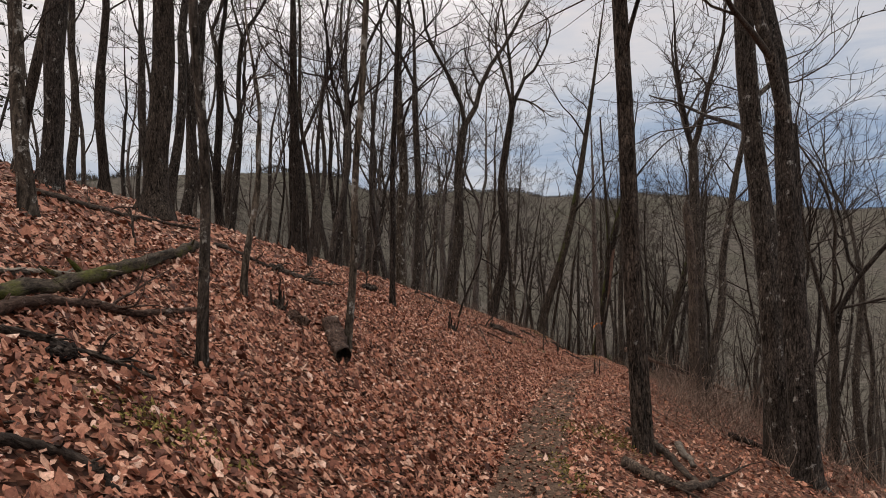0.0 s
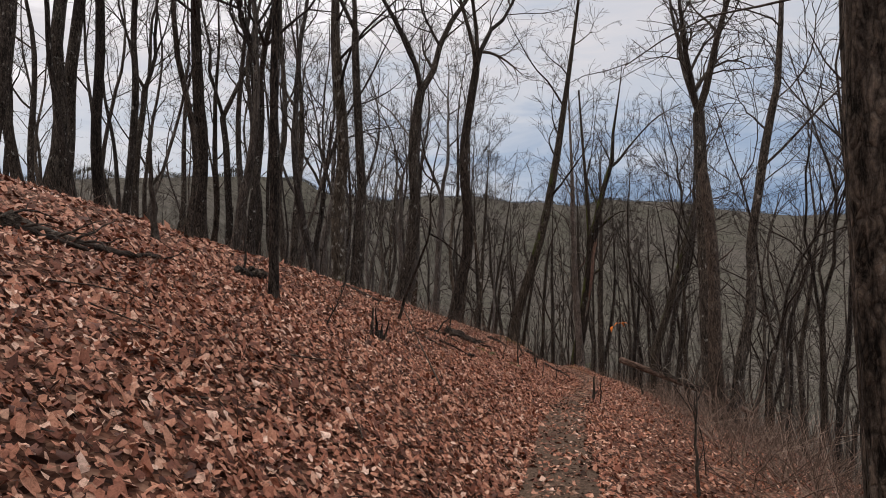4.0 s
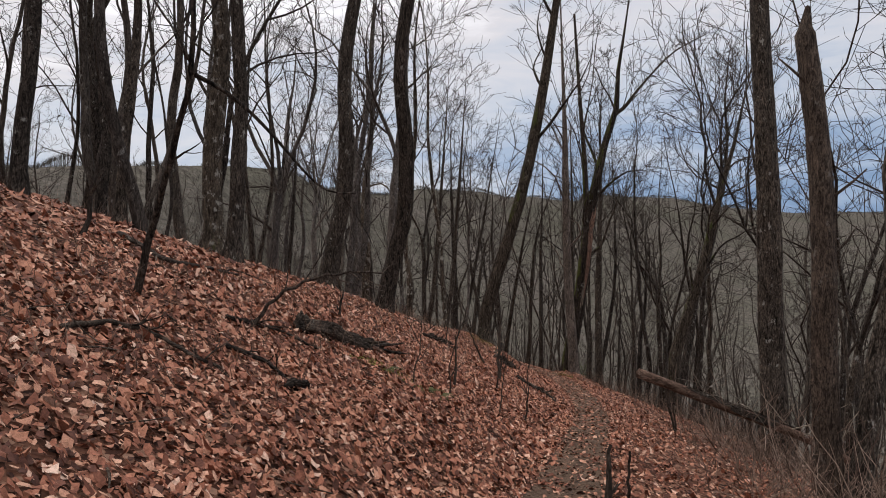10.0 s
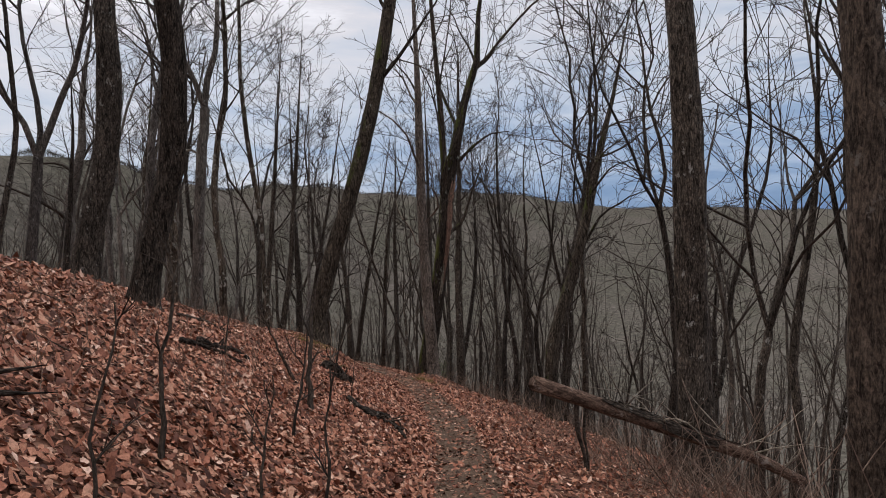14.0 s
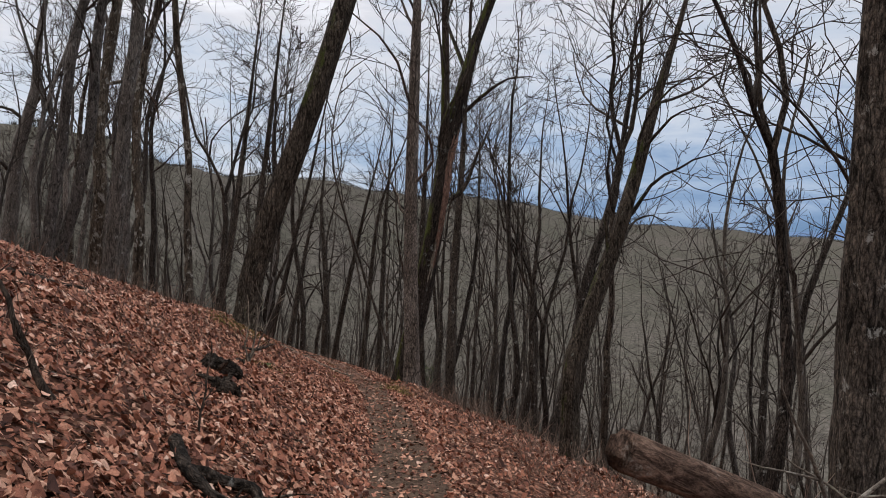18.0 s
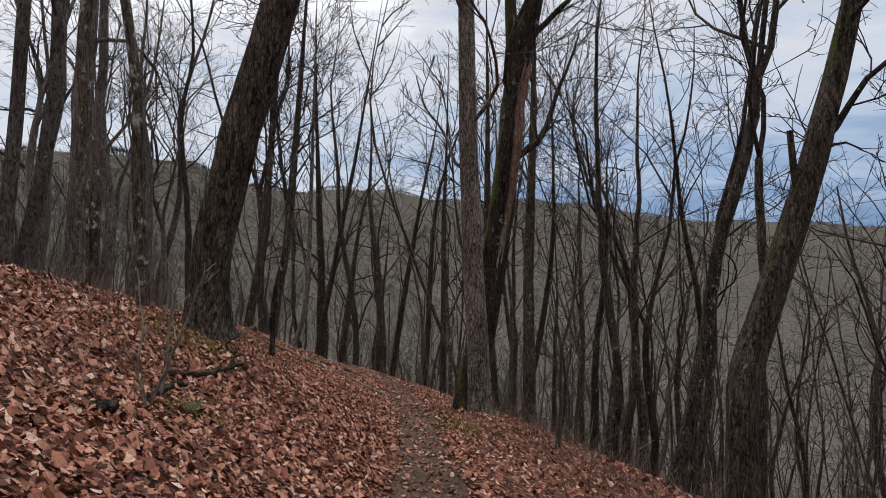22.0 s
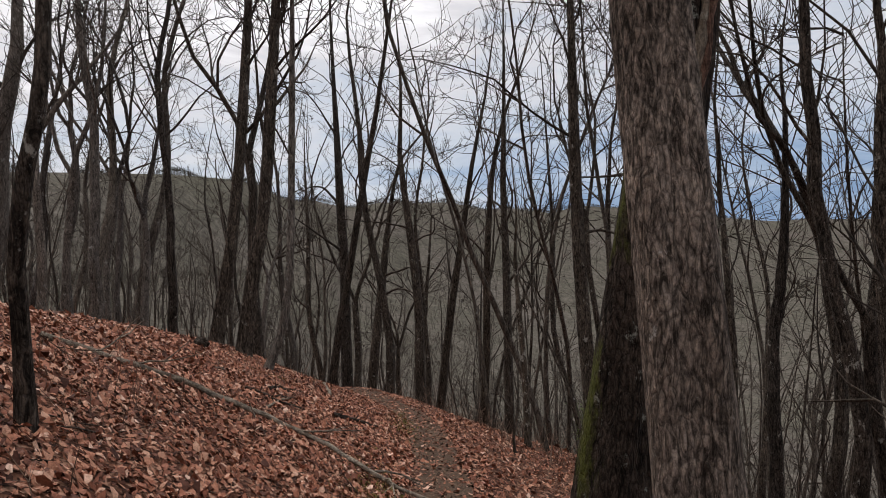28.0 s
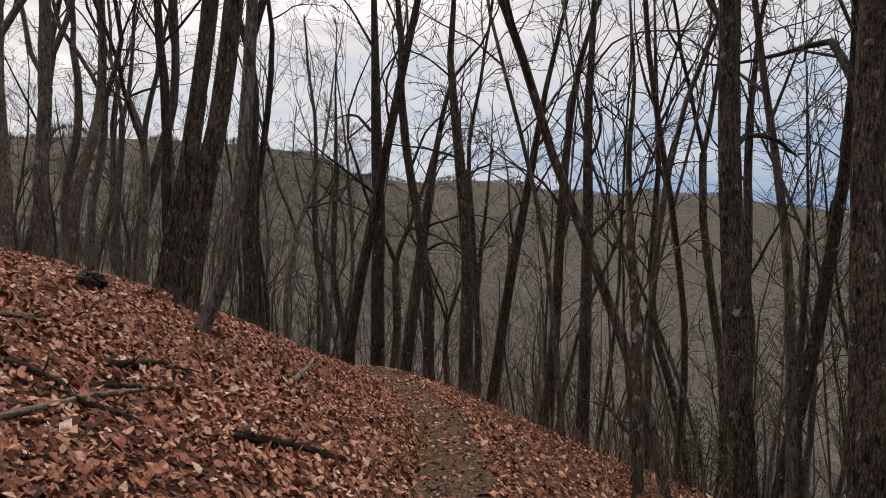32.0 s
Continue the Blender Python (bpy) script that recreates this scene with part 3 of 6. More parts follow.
    if kind == "split":
        # long torn splinters of bare wood down the side that faces the trail
        for k, (low, high, turn, wide) in enumerate(((3.5, 5.2, -1.45, 0.045), (3.9, 6.4, -1.25, 0.070), (4.4, 7.4, -1.05, 0.085), (5.0, 8.1, -0.85, 0.075), (3.6, 4.8, -1.10, 0.045), (5.6, 8.0, -1.35, 0.060), (6.1, 8.2, -1.00, 0.065))):
            zz = np.linspace(low, high, 14)
            at = np.array([[np.interp(z, line[:, 2], line[:, q]) for q in range(3)] for z in zz])
            here = np.interp(zz, h, rad)
            a2 = turn + 0.10 * np.sin(zz * 1.7 + k)
            at[:, 0] += np.cos(a2) * here * 1.05
            at[:, 1] += np.sin(a2) * here * 1.05
            at += rng.normal(0, 0.008, at.shape)
            thick = wide * np.sin(np.linspace(0.12, 3.0, 14)) ** 0.7 * rng.uniform(0.45, 1.3, 14)
            strip = Tubes()
            strip.add(at, thick, 6)
            part("torn_wood", strip.mesh("torn_wood", BARK["peeled" if k in (0, 4) else "torn"]), whole, "torn splinter of bare wood")
    crown = Tubes()
    for z, lr, bends in limbs:
        at = np.array([np.interp(z, line[:, 2], line[:, q]) for q in range(3)])
        limb_line = at + np.array(((0, 0, 0), *bends), float)
        q = np.linspace(0, len(limb_line) - 1, 3 * len(limb_line))
        limb_line = np.stack([np.interp(q, np.arange(len(limb_line)), limb_line[:, k]) for k in range(3)], 1)
        limb_line[1:-1] = (limb_line[:-2] + 2 * limb_line[1:-1] + limb_line[2:]) / 4
        limb = Tubes()
        limb.add(limb_line, np.linspace(lr, lr * (0.7 if len(bends) < 3 else 0.3), len(q)), 7)
        part("limb", limb.mesh("limb", mat), whole)
        if len(bends) > 2:
            spray(rng, crown, limb_line, lr * 0.5, 5, 4)
    few = 0.75 if kind in ("thin", "sap") else 1.0
    detail = (0.95 if near else 0.55) * lush
    tip_r = float(rad[-1])
    if fork and cut < tall:
        turn = rng.uniform(-0.5, 0.5)
        for k in range(fork[1]):
            b = turn + 2 * math.pi * k / fork[1]
            out = (fork[2] if len(fork) > 2 else 0.46) * (1.0 if k else 0.5)
            way = unit(unit(stem[-1] - stem[-2]) + out * np.array((math.cos(b), 0.6 * math.sin(b), 0)))
            limb_line = branch_line(rng, stem[-1] - 0.1 * way, way, (tall - cut) * rng.uniform(0.75, 1.0), 9, 0.17, 0.12)
            lr = tip_r * (0.80 if k == 0 else 0.66)
            limb = Tubes()
            limb.add(limb_line, np.linspace(lr, lr * 0.18, 10), 8 if near else 6)
            part("limb", limb.mesh("limb", mat), whole)
            for _ in range(int(4 * detail)):
                f = rng.uniform(0.12, 0.85)
                i = int(f * 9)
                sub = wavy(rng, limb_line[i], side_way(rng, unit(limb_line[i + 1] - limb_line[i]), rng.uniform(0.5, 0.95)), (tall - cut) * rng.uniform(0.25, 0.5), 6, 0.16, 0.07)
                crown.add(sub, np.linspace(lr * (1 - 0.8 * f) * 0.6 + 0.008, 0.007, 7), 5)
                spray(rng, crown, sub, lr * (1 - 0.8 * f) * 0.6, int(6 * detail) + 1, 4)
            spray(rng, crown, limb_line, lr * 0.5, int(6 * detail) + 1, 4)
    else:
        n = int((8 if kind == "thin" else 4 if kind == "sap" else 12) * (0.6 + 0.4 * detail))
        low = 0.28 if kind in ("thin", "sap") else 0.30
        for k in range(n):
            f = low + (0.97 - low) * ((k + rng.uniform(0, 1)) / n)
            at = np.array([np.interp(f * tall, line[:, 2], line[:, q]) for q in range(3)])
            here = float(np.interp(f * tall, h, rad))
            way = side_way(rng, unit(lean), rng.uniform(0.4, 1.05))
            reach = tall * rng.uniform(0.16, 0.34) * (1.25 - 0.75 * f) * few
            limb_line = wavy(rng, at, way, reach, 8, 0.17, 0.055)
            lr = max(here * rng.uniform(0.25, 0.42), 0.012)
            if near and k < 4 and r > 0.09:
                limb = Tubes()
                limb.add(limb_line, np.linspace(lr, lr * 0.2, 9), 6)
                part("limb", limb.mesh("limb", mat), whole)
            else:
                crown.add(limb_line, np.linspace(lr, lr * 0.2, 9), 5)
            spray(rng, crown, limb_line, lr * 0.6, max(3, int(6.5 * detail * (0.7 if few < 1 else 1))), 4)
    if crown.v:
        part("crown", crown.mesh("crown", BARK["twig"]), whole)
    return whole


tree(-5.23, 7.88, 0.088, 0.016, 0.017, "birch")
tree(-8.53, 13.52, 0.205, 0.087, 0.017, "oak")
tree(-9.87, 14.53, 0.121, 0.050, 0.017, "oak")
tree(-11.92, 22.03, 0.167, -0.010, 0.017, "oak")
tree(-7.54, 16.38, 0.311, -0.013, 0.017, "oak", flare=1.7)
tree(-2.04, 5.25, 0.042, -0.017, 0.017, "birch", profile=((0, 0), (0.75, 0.02), (1.7, 0.05), (2.2, 0.02), (2.6, -0.01), (3.1, -0.05), (6, -0.1)))
tree(-2.75, 8.58, 0.044, 0.019, 0.017, "sap", top=5.2)
tree(-4.70, 22.00, 0.085, -0.035, 0.017, "oak")
tree(-1.38, 8.80, 0.056, 0.060, 0.017, "birch", profile=((0, 0), (0.6, 0.07), (1.5, 0.13), (2.8, 0.15), (3.5, 0.24), (5.2, 0.32), (7, 0.36)))
tree(-1.30, 16.00, 0.072, 0.0, 0.0, "oak", profile=((0, 0), (1.4, 0.0), (2.4, 0.02), (3.2, -0.02), (5, 0.06), (8.2, 0.2)))
tree(2.72, 8.40, 0.120, -0.055, 0.017, "oak", profile=((0, 0), (2.4, -0.15), (4.5, -0.26), (6.6, -0.38), (9, -0.5)))
tree(7.15, 13.10, 0.256, -0.083, 0.017, "oak", profile=((0, 0), (2.8, -0.22), (6.5, -0.52), (8.3, -0.68), (10.2, -0.82)))
tree(6.60, 11.25, 0.225, -0.045, 0.017, "oak", fork=(6.7, 2, 0.30), profile=((0, 0), (2.7, -0.11), (5.8, -0.25), (6.8, -0.31)))
tree(-10.17, 23.02, 0.182, 0.082, 0.019, "oak", bend=0.15)
tree(-12.04, 29.01, 0.257, 0.083, 0.019, "oak", bend=0.25)
tree(-10.67, 30.01, 0.205, -0.010, 0.019, "oak")
tree(-11.20, 33.00, 0.160, 0.050, 0.019, "oak")
tree(-17.26, 29.03, 0.198, -0.004, 0.019, "oak")
tree(-15.84, 29.03, 0.099, 0.016, 0.019, "thin")
tree(-5.95, 33.98, 0.155, -0.022, 0.017, "thin")
tree(-10.91, 37.99, 0.144, 0.073, 0.017, "thin")
tree(-3.63, 29.97, 0.137, 0.023, 0.017, "thin")
tree(-16.61, 34.02, 0.116, 0.015, 0.017, "thin")
tree(-18.41, 36.02, 0.123, 0.016, 0.017, "thin")
tree(17.41, 48.12, 0.130, -0.045, 0.017, "thin")
tree(15.09, 23.85, 0.164, 0.016, 0.017, "oak", fork=(5, 3))
tree(17.89, 25.83, 0.119, -0.059, 0.017, "thin")
tree(-13.31, 31.97, 0.266, 0.104, 0.001, "oak")
tree(-13.85, 40.00, 0.201, 0.073, 0.003, "oak")
tree(-6.95, 29.60, 0.230, 0.0, 0.008, "oak", profile=((0, 0), (2.3, 0.0), (4.3, -0.02), (8.3, -0.10)))
tree(-8.75, 39.74, 0.201, -0.045, 0.008, "oak")
tree(-1.35, 31.28, 0.200, 0.0, 0.006, "oak")
tree(-4.32, 39.51, 0.150, 0.061, 0.003, "oak", fork=(5, 2))
tree(12.45, 29.85, 0.309, -0.041, 0.008, "oak", fork=(12.0, 3, 0.6), top=21, profile=((0, 0.03), (3.0, -0.12), (5.3, -0.25), (7.7, -0.38), (10.0, -0.44), (12.4, -0.50)))
tree(10.06, 23.93, 0.152, 0.133, -0.000, "oak")
tree(17.78, 30.37, 0.133, 0.064, 0.003, "thin")
tree(23.31, 43.08, 0.173, 0.070, 0.003, "thin")
tree(-17.08, 37.16, 0.160, -0.030, 0.008, "oak")
tree(-2.19, 32.50, 0.285, 0.0, 0.0, "birch")

tree(-4.68, 27.84, 0.149, 0.055, -0.007, "oak", fork=(6, 2))
tree(-6.62, 44.95, 0.201, 0.055, -0.007, "grey", fork=(6, 2), bend=0.4)
tree(0.26, 37.71, 0.300, 0.082, -0.006, "oak")
tree(2.54, 32.03, 0.220, 0.068, -0.003, "oak", bend=0.2)
tree(0.17, 46.17, 0.170, 0.092, -0.008, "grey")
tree(-6.42, 39.22, 0.109, -0.027, 0.013, "thin")
tree(7.07, 60.03, 0.135, 0.176, -0.005, "oak", profile=((0.00, 0.00), (2.41, 0.36), (3.83, 0.64), (6.37, 1.05), (8.34, 1.42), (9.18, 1.61)))
tree(10.00, 24.30, 0.185, -0.085, 0.0, "snag", top=7.6)
tree(16.11, 44.38, 0.176, 0.210, -0.028, "oak")
tree(17.53, 30.94, 0.137, 0.027, 0.004, "oak", fork=(6, 3))
tree(22.95, 34.03, 0.219, -0.022, 0.012, "oak")
tree(18.07, 32.87, 0.134, 0.049, -0.000, "oak")
tree(17.09, 51.30, 0.137, 0.044, 0.001, "thin")
tree(10.18, 61.03, 0.184, -0.066, 0.020, "thin")
tree(-10.63, 41.98, 0.178, 0.051, -0.001, "oak")
tree(-3.62, 46.10, 0.201, 0.057, 0.000, "grey", fork=(5, 3))
tree(-4.99, 46.50, 0.128, -0.003, 0.018, "grey")
tree(2.25, 44.70, 0.204, 0.053, 0.002, "grey", bend=0.2)
tree(-3.45, 50.20, 0.138, 0.044, 0.004, "thin")
tree(4.66, 60.18, 0.182, -0.050, 0.032, "oak")
tree(16.51, 32.74, 0.116, -0.012, 0.021, "oak", fork=(4.5, 3))
tree(22.28, 36.19, 0.125, 0.152, -0.028, "oak")
tree(0.30, 46.76, 0.184, 0.120, -0.027, "grey", bend=0.2)
tree(3.33, 42.74, 0.115, 0.024, -0.002, "birch")
tree(23.55, 44.80, 0.089, -0.030, 0.012, "oak", fork=(5, 3))
tree(19.83, 39.58, 0.122, 0.228, -0.055, "oak")
tree(0.91, 48.89, 0.213, 0.017, -0.004, "birch")
tree(4.83, 40.52, 0.089, -0.095, 0.028, "birch")
tree(-2.40, 54.02, 0.146, 0.022, -0.006, "grey", fork=(6, 3))
tree(6.01, 38.45, 0.232, 0.27, -0.08, "mossy", flare=1.0, profile=((0, -0.02), (1.0, 0.10), (1.7, 0.30), (2.6, 0.56), (3.8, 0.93), (5.2, 1.32), (7.0, 1.74), (9.2, 2.15)))
tree(13.65, 32.33, 0.085, -0.066, 0.020, "oak", fork=(6.2, 3))
tree(17.09, 42.33, 0.111, -0.027, 0.008, "oak")
tree(31.14, 46.35, 0.089, -0.217, 0.064, "oak", bend=0.3)
tree(13.58, 62.36, 0.190, -0.006, -0.010, "oak", profile=((0.00, 0.00), (0.78, -0.00), (5.26, -0.05), (7.69, -0.04), (10.11, -0.11), (12.36, -0.07)))
tree(9.12, 63.16, 0.164, -0.116, 0.034, "oak")
tree(19.71, 62.17, 0.144, -0.002, 0.001, "thin")
tree(25.28, 50.13, 0.106, -0.148, 0.044, "thin")
tree(10.50, 41.62, 0.205, -0.049, 0.015, "beech", profile=((0, 0), (3, -0.147), (6, -0.28), (9, -0.40)), limbs=((4.85, 0.045, ((-0.15, 0, -0.03), (-0.32, 0, 0.08), (-0.40, 0.05, 0.45), (-0.60, 0.1, 0.80), (-0.88, 0.1, 1.10), (-1.05, 0.1, 1.7))),))
tree(10.72, 43.58, 0.305, 0.1, 0.0, "split", top=19, flare=1.5, profile=((0, 0), (0.8, 0.04), (2.4, 0.28), (3.6, 0.46), (5.0, 0.64), (7.4, 0.88), (8.5, 1.12), (11.6, 1.80), (12.6, 2.25), (14.5, 2.25), (17.6, 2.7)),
     limbs=((7.1, 0.175, ((-0.06, 0, 1.2), (-0.20, 0, 3.7), (-0.45, 0, 6.5), (-0.7, 0, 10))), (12.5, 0.085, ((0.5, 0, 0.4), (1.1, 0, 1.2), (2.7, 0, 3.0), (4.4, 0, 3.9)))))
tree(0.11, 53.00, 0.198, -0.009, 0.008, "grey")
tree(4.58, 60.96, 0.109, 0.024, 0.002, "thin")
tree(6.23, 66.14, 0.129, -0.082, 0.020, "thin")
tree(18.58, 51.62, 0.150, 0.000, 0.006, "oak", fork=(7, 3))
tree(22.86, 55.02, 0.150, 0.003, 0.006, "oak", fork=(7, 2))
tree(18.01, 46.66, 0.125, 0.100, -0.010, "oak", bend=0.1)
tree(17.90, 54.07, 0.109, -0.025, 0.010, "thin")
tree(13.42, 38.05, 0.215, 0.2, -0.02, "mossy", top=14, profile=((0, 0), (1.4, -0.08), (2.5, -0.02), (3.9, 0.38), (5.2, 0.76), (6.7, 1.12), (8.1, 1.47), (9.3, 1.80), (10.6, 2.2)), limbs=((4.9, 0.062, ((-0.10, 0, 0.25), (-0.20, 0, 0.95))),))
tree(10.33, 67.48, 0.137, 0.068, -0.005, "thin")
tree(-3.77, 63.16, 0.178, -0.001, -0.023, "grey", fork=(7, 2))
tree(-3.48, 64.14, 0.154, 0.053, -0.028, "grey", fork=(6, 2))
tree(-2.12, 65.02, 0.149, 0.010, -0.024, "grey")
tree(-1.41, 66.98, 0.171, -0.049, -0.018, "grey", fork=(6, 3))
tree(-0.94, 52.79, 0.109, 0.048, -0.028, "birch")
tree(-8.80, 67.69, 0.456, 0.127, -0.036, "grey")
tree(6.52, 43.23, 0.053, 0.047, -0.028, "oak", bend=0.3, top=9)
tree(4.48, 55.58, 0.160, 0.129, 0.006, "oak", profile=((0.00, 0.00), (1.24, 0.19), (2.25, 0.38), (3.46, 0.51), (5.27, 0.68)))
tree(5.53, 54.00, 0.160, 0.132, -0.002, "oak", profile=((0.00, 0.00), (1.12, 0.15), (2.16, 0.30), (3.20, 0.50), (4.75, 0.64)))
tree(7.26, 65.92, 0.250, -0.031, -0.018, "oak", profile=((0.00, 0.00), (0.74, -0.01), (3.77, -0.08), (6.10, -0.02), (8.62, -0.19), (11.52, -0.33), (13.44, -0.41)))
tree(8.25, 64.48, 0.200, 0.220, -0.021, "hook", top=13.5, profile=((0.00, 0.00), (0.74, 0.05), (3.97, 0.39), (7.24, 0.76), (9.24, 1.08), (10.32, 1.32), (11.15, 2.11), (11.70, 2.55), (12.69, 2.79)))
tree(11.07, 65.62, 0.190, 0.151, -0.033, "oak", profile=((0.00, 0.00), (1.26, 0.09), (4.16, 0.44), (6.86, 0.85), (9.16, 1.22), (11.65, 1.58), (13.74, 2.00), (14.88, 2.25)))
tree(12.75, 63.65, 0.175, 0.090, -0.023, "oak", profile=((0.00, 0.00), (0.82, 0.02), (4.24, 0.17), (7.02, 0.20), (9.28, 0.34), (10.84, 0.47), (12.91, 0.76), (13.95, 1.25)))
tree(16.33, 57.10, 0.140, 0.105, -0.022, "oak", profile=((0.00, 0.00), (2.15, 0.24), (4.46, 0.68), (7.44, 1.14), (9.71, 1.23), (10.84, 1.14)))
tree(16.44, 48.16, 0.120, -0.086, -0.015, "oak", bend=0.3)
tree(18.98, 50.45, 0.140, -0.011, -0.022, "oak", fork=(5.5, 2))
tree(19.14, 47.93, 0.115, -0.071, -0.016, "oak")
tree(-0.07, 59.38, 0.159, -0.042, -0.012, "grey")
tree(14.02, 53.55, 0.180, -0.051, 0.005, "oak", profile=((0.00, 0.00), (0.45, -0.02), (2.69, -0.20), (5.16, -0.32), (7.60, -0.39)))
tree(16.13, 57.98, 0.123, -0.018, 0.002, "oak")
tree(15.05, 52.41, 0.225, -0.011, -0.004, "oak", profile=((0.00, 0.00), (1.11, -0.01), (3.88, -0.06), (6.03, -0.09), (7.45, -0.08)))
tree(7.14, 71.27, 0.205, 0.022, 0.017, "oak")
tree(12.03, 52.28, 0.068, -0.034, 0.017, "sap", top=7.5, profile=((0.00, 0.00), (1.94, -0.06), (3.85, -0.20), (4.56, -0.21), (5.26, -0.13), (6.17, -0.21)))
tree(15.98, 60.35, 0.115, -0.109, 0.016, "oak", profile=((0.00, 0.00), (1.36, -0.17), (2.95, -0.51), (4.38, -0.99), (5.53, -1.16), (7.26, -1.14), (8.70, -1.02), (10.84, -1.18)))
tree(17.58, 61.34, 0.142, -0.125, 0.016, "oak")
tree(6.34, 52.38, 0.088, 0.145, 0.018, "grey", profile=((0.00, 0.00), (0.64, 0.32), (1.22, 0.45), (2.08, 0.55), (2.80, 0.58), (4.23, 0.61)))
tree(-3.02, 68.30, 0.146, -0.020, 0.017, "grey")
tree(-6.21, 70.28, 0.198, 0.044, 0.017, "grey")
tree(-8.22, 70.27, 0.198, 0.100, 0.018, "grey")
tree(2.43, 72.27, 0.160, 0.061, 0.018, "grey", fork=(7, 2))
tree(1.48, 72.27, 0.106, -0.051, 0.017, "thin")
tree(2.83, 76.23, 0.122, 0.044, 0.017, "thin")
tree(9.45, 76.20, 0.170, 0.015, 0.017, "oak")
tree(18.76, 58.36, 0.064, -0.080, 0.017, "thin")

# ---- dead wood, saplings and other things on the slope ----
strewn_things = 0


def resample(points, count):
    p = np.array(points, float)
    s = np.concatenate([[0], np.cumsum(np.linalg.norm(np.diff(p, axis=0), axis=1))])
    q = np.linspace(0, s[-1], count)
    line = np.stack([np.interp(q, s, p[:, k]) for k in range(3)], 1)
    for _ in range(2):
        line[1:-1] = (line[:-2] + 2 * line[1:-1] + line[2:]) / 4
    return line


def lay(thing, axis):
    """Turns a thing's own z along axis without moving it, so that the grain of its wood runs that way."""
    turn = Vector((0, 0, 1)).rotation_difference(Vector(axis)).to_matrix().to_4x4()
    back = turn.inverted()
    for ob in (thing, *thing.children):
        ob.data.transform(back)
        ob.data.update()
    thing.matrix_basis = Matrix.Translation(thing.location) @ turn
    return thing


def fallen(name, label, category, places, r, mat, knots=0, twigs=0, hollow=0):
    """Dead wood lying along the places (x, y, lift over the ground)."""
    global strewn_things
    strewn_things += 1
    rng = np.random.default_rng(3000 + strewn_things)
    lump = name == "rotten_wood"
    line = resample([(x, y, 0) for x, y, _ in places], 14 if lump else 24)
    run = np.linalg.norm(np.diff(line, axis=0), axis=1).sum()
    line[:, 2] = height(line[:, 0], line[:, 1])
    for _ in range(3):
        line[1:-1, 2] = np.maximum(line[1:-1, 2], (line[:-2, 2] + line[2:, 2]) / 2)
    lifts = np.interp(np.linspace(0, 1, len(line)), np.linspace(0, 1, len(places)), [p[2] for p in places])
    line[:, 2] += lifts + r * (0.35 if lump else 0.75) + 0.035
    line[1:-1] += rng.normal(0, 0.18 * r, (len(line) - 2, 3))
    sides = 13 if r > 0.06 else 9 if r > 0.03 else 7
    f = np.linspace(0, 1, len(line))
    rad = r * (1.12 - (0.25 if r > 0.06 else 0.6) * f)
    if lump:
        rad = r * (0.55 + 0.75 * np.sin(f * math.pi) ** 0.6)
    grain = rng.normal(0, 1, (len(line) + 6, sides))
    grain = sum(grain[k:k + len(line)] for k in range(7)) / 2.65
    rr = rad[:, None] * np.maximum(0.45, 1 + (0.24 if lump else 0.13 if r > 0.06 else 0.07) * grain + rng.normal(0, 0.025, (len(line), sides)))
    origin = line[0].copy()
    # ragged ends
    way0, way1 = unit(line[0] - line[1]), unit(line[-1] - line[-2])
    body_line = np.vstack([line[0] + way0 * r * 0.4, line, line[-1] + way1 * r * 0.8]) - origin
    if hollow:
        inner = np.vstack([line[-1] + way1 * r * 0.6, line[-3], line[-4]]) - origin
        body_line = np.vstack([line[0] + way0 * r * 0.4, line, line[-1] + way1 * r * 0.6]) - origin
        body_rr = np.vstack([rr[0] * 0.2, rr, rr[-1]])
    else:
        body_rr = np.vstack([rr[0] * 0.25, rr, rr[-1] * rng.uniform(0.05, 0.5, sides)])
    body = Tubes()
    body.add(body_line, body_rr, sides)
    if hollow:
        body.add(inner, np.array((body_rr[-1].mean() * 0.98, r * 0.62, 0.01)), sides)
    thing = new(name, body.mesh(name, BARK[mat]))
    thing.location = origin
    tagged(thing, label, category)
    for k in range(knots):
        i = int(rng.integers(2, len(line) - 2))
        stub = Tubes()
        way = side_way(rng, unit(line[i + 1] - line[i]), 1.0)
        way[2] = abs(way[2]) + 0.2
        stub.add(branch_line(rng, line[i] - origin, way, r * rng.uniform(2.0, 3.6), 3, 0.15, 0.0), (r * 0.42, r * 0.34, r * 0.28, r * 0.12), 6)
        part("branch_stub", stub.mesh("branch_stub", BARK[mat]), thing)
    for k in range(twigs):
        i = int(rng.integers(2, len(line) - 2))
        side = Tubes()
        way = side_way(rng, unit(line[i + 1] - line[i]), rng.uniform(0.5, 1.0))
        way[2] = abs(way[2]) * 0.6
        n = min(run * rng.uniform(0.12, 0.3), 0.9)
        b = branch_line(rng, line[i] - origin, way, n, 5, 0.2, -0.06)
        side.add(b, np.linspace(max(r * 0.4, 0.006), 0.004, 6), 5)
        side.add(branch_line(rng, b[2], side_way(rng, unit(b[3] - b[2]), 0.8), n * 0.5, 3, 0.2, 0.0), np.linspace(max(r * 0.25, 0.005), 0.003, 4), 4)
        part("side_branch", side.mesh("side_branch", BARK[mat]), thing)
    return lay(thing, line[-1] - line[0])


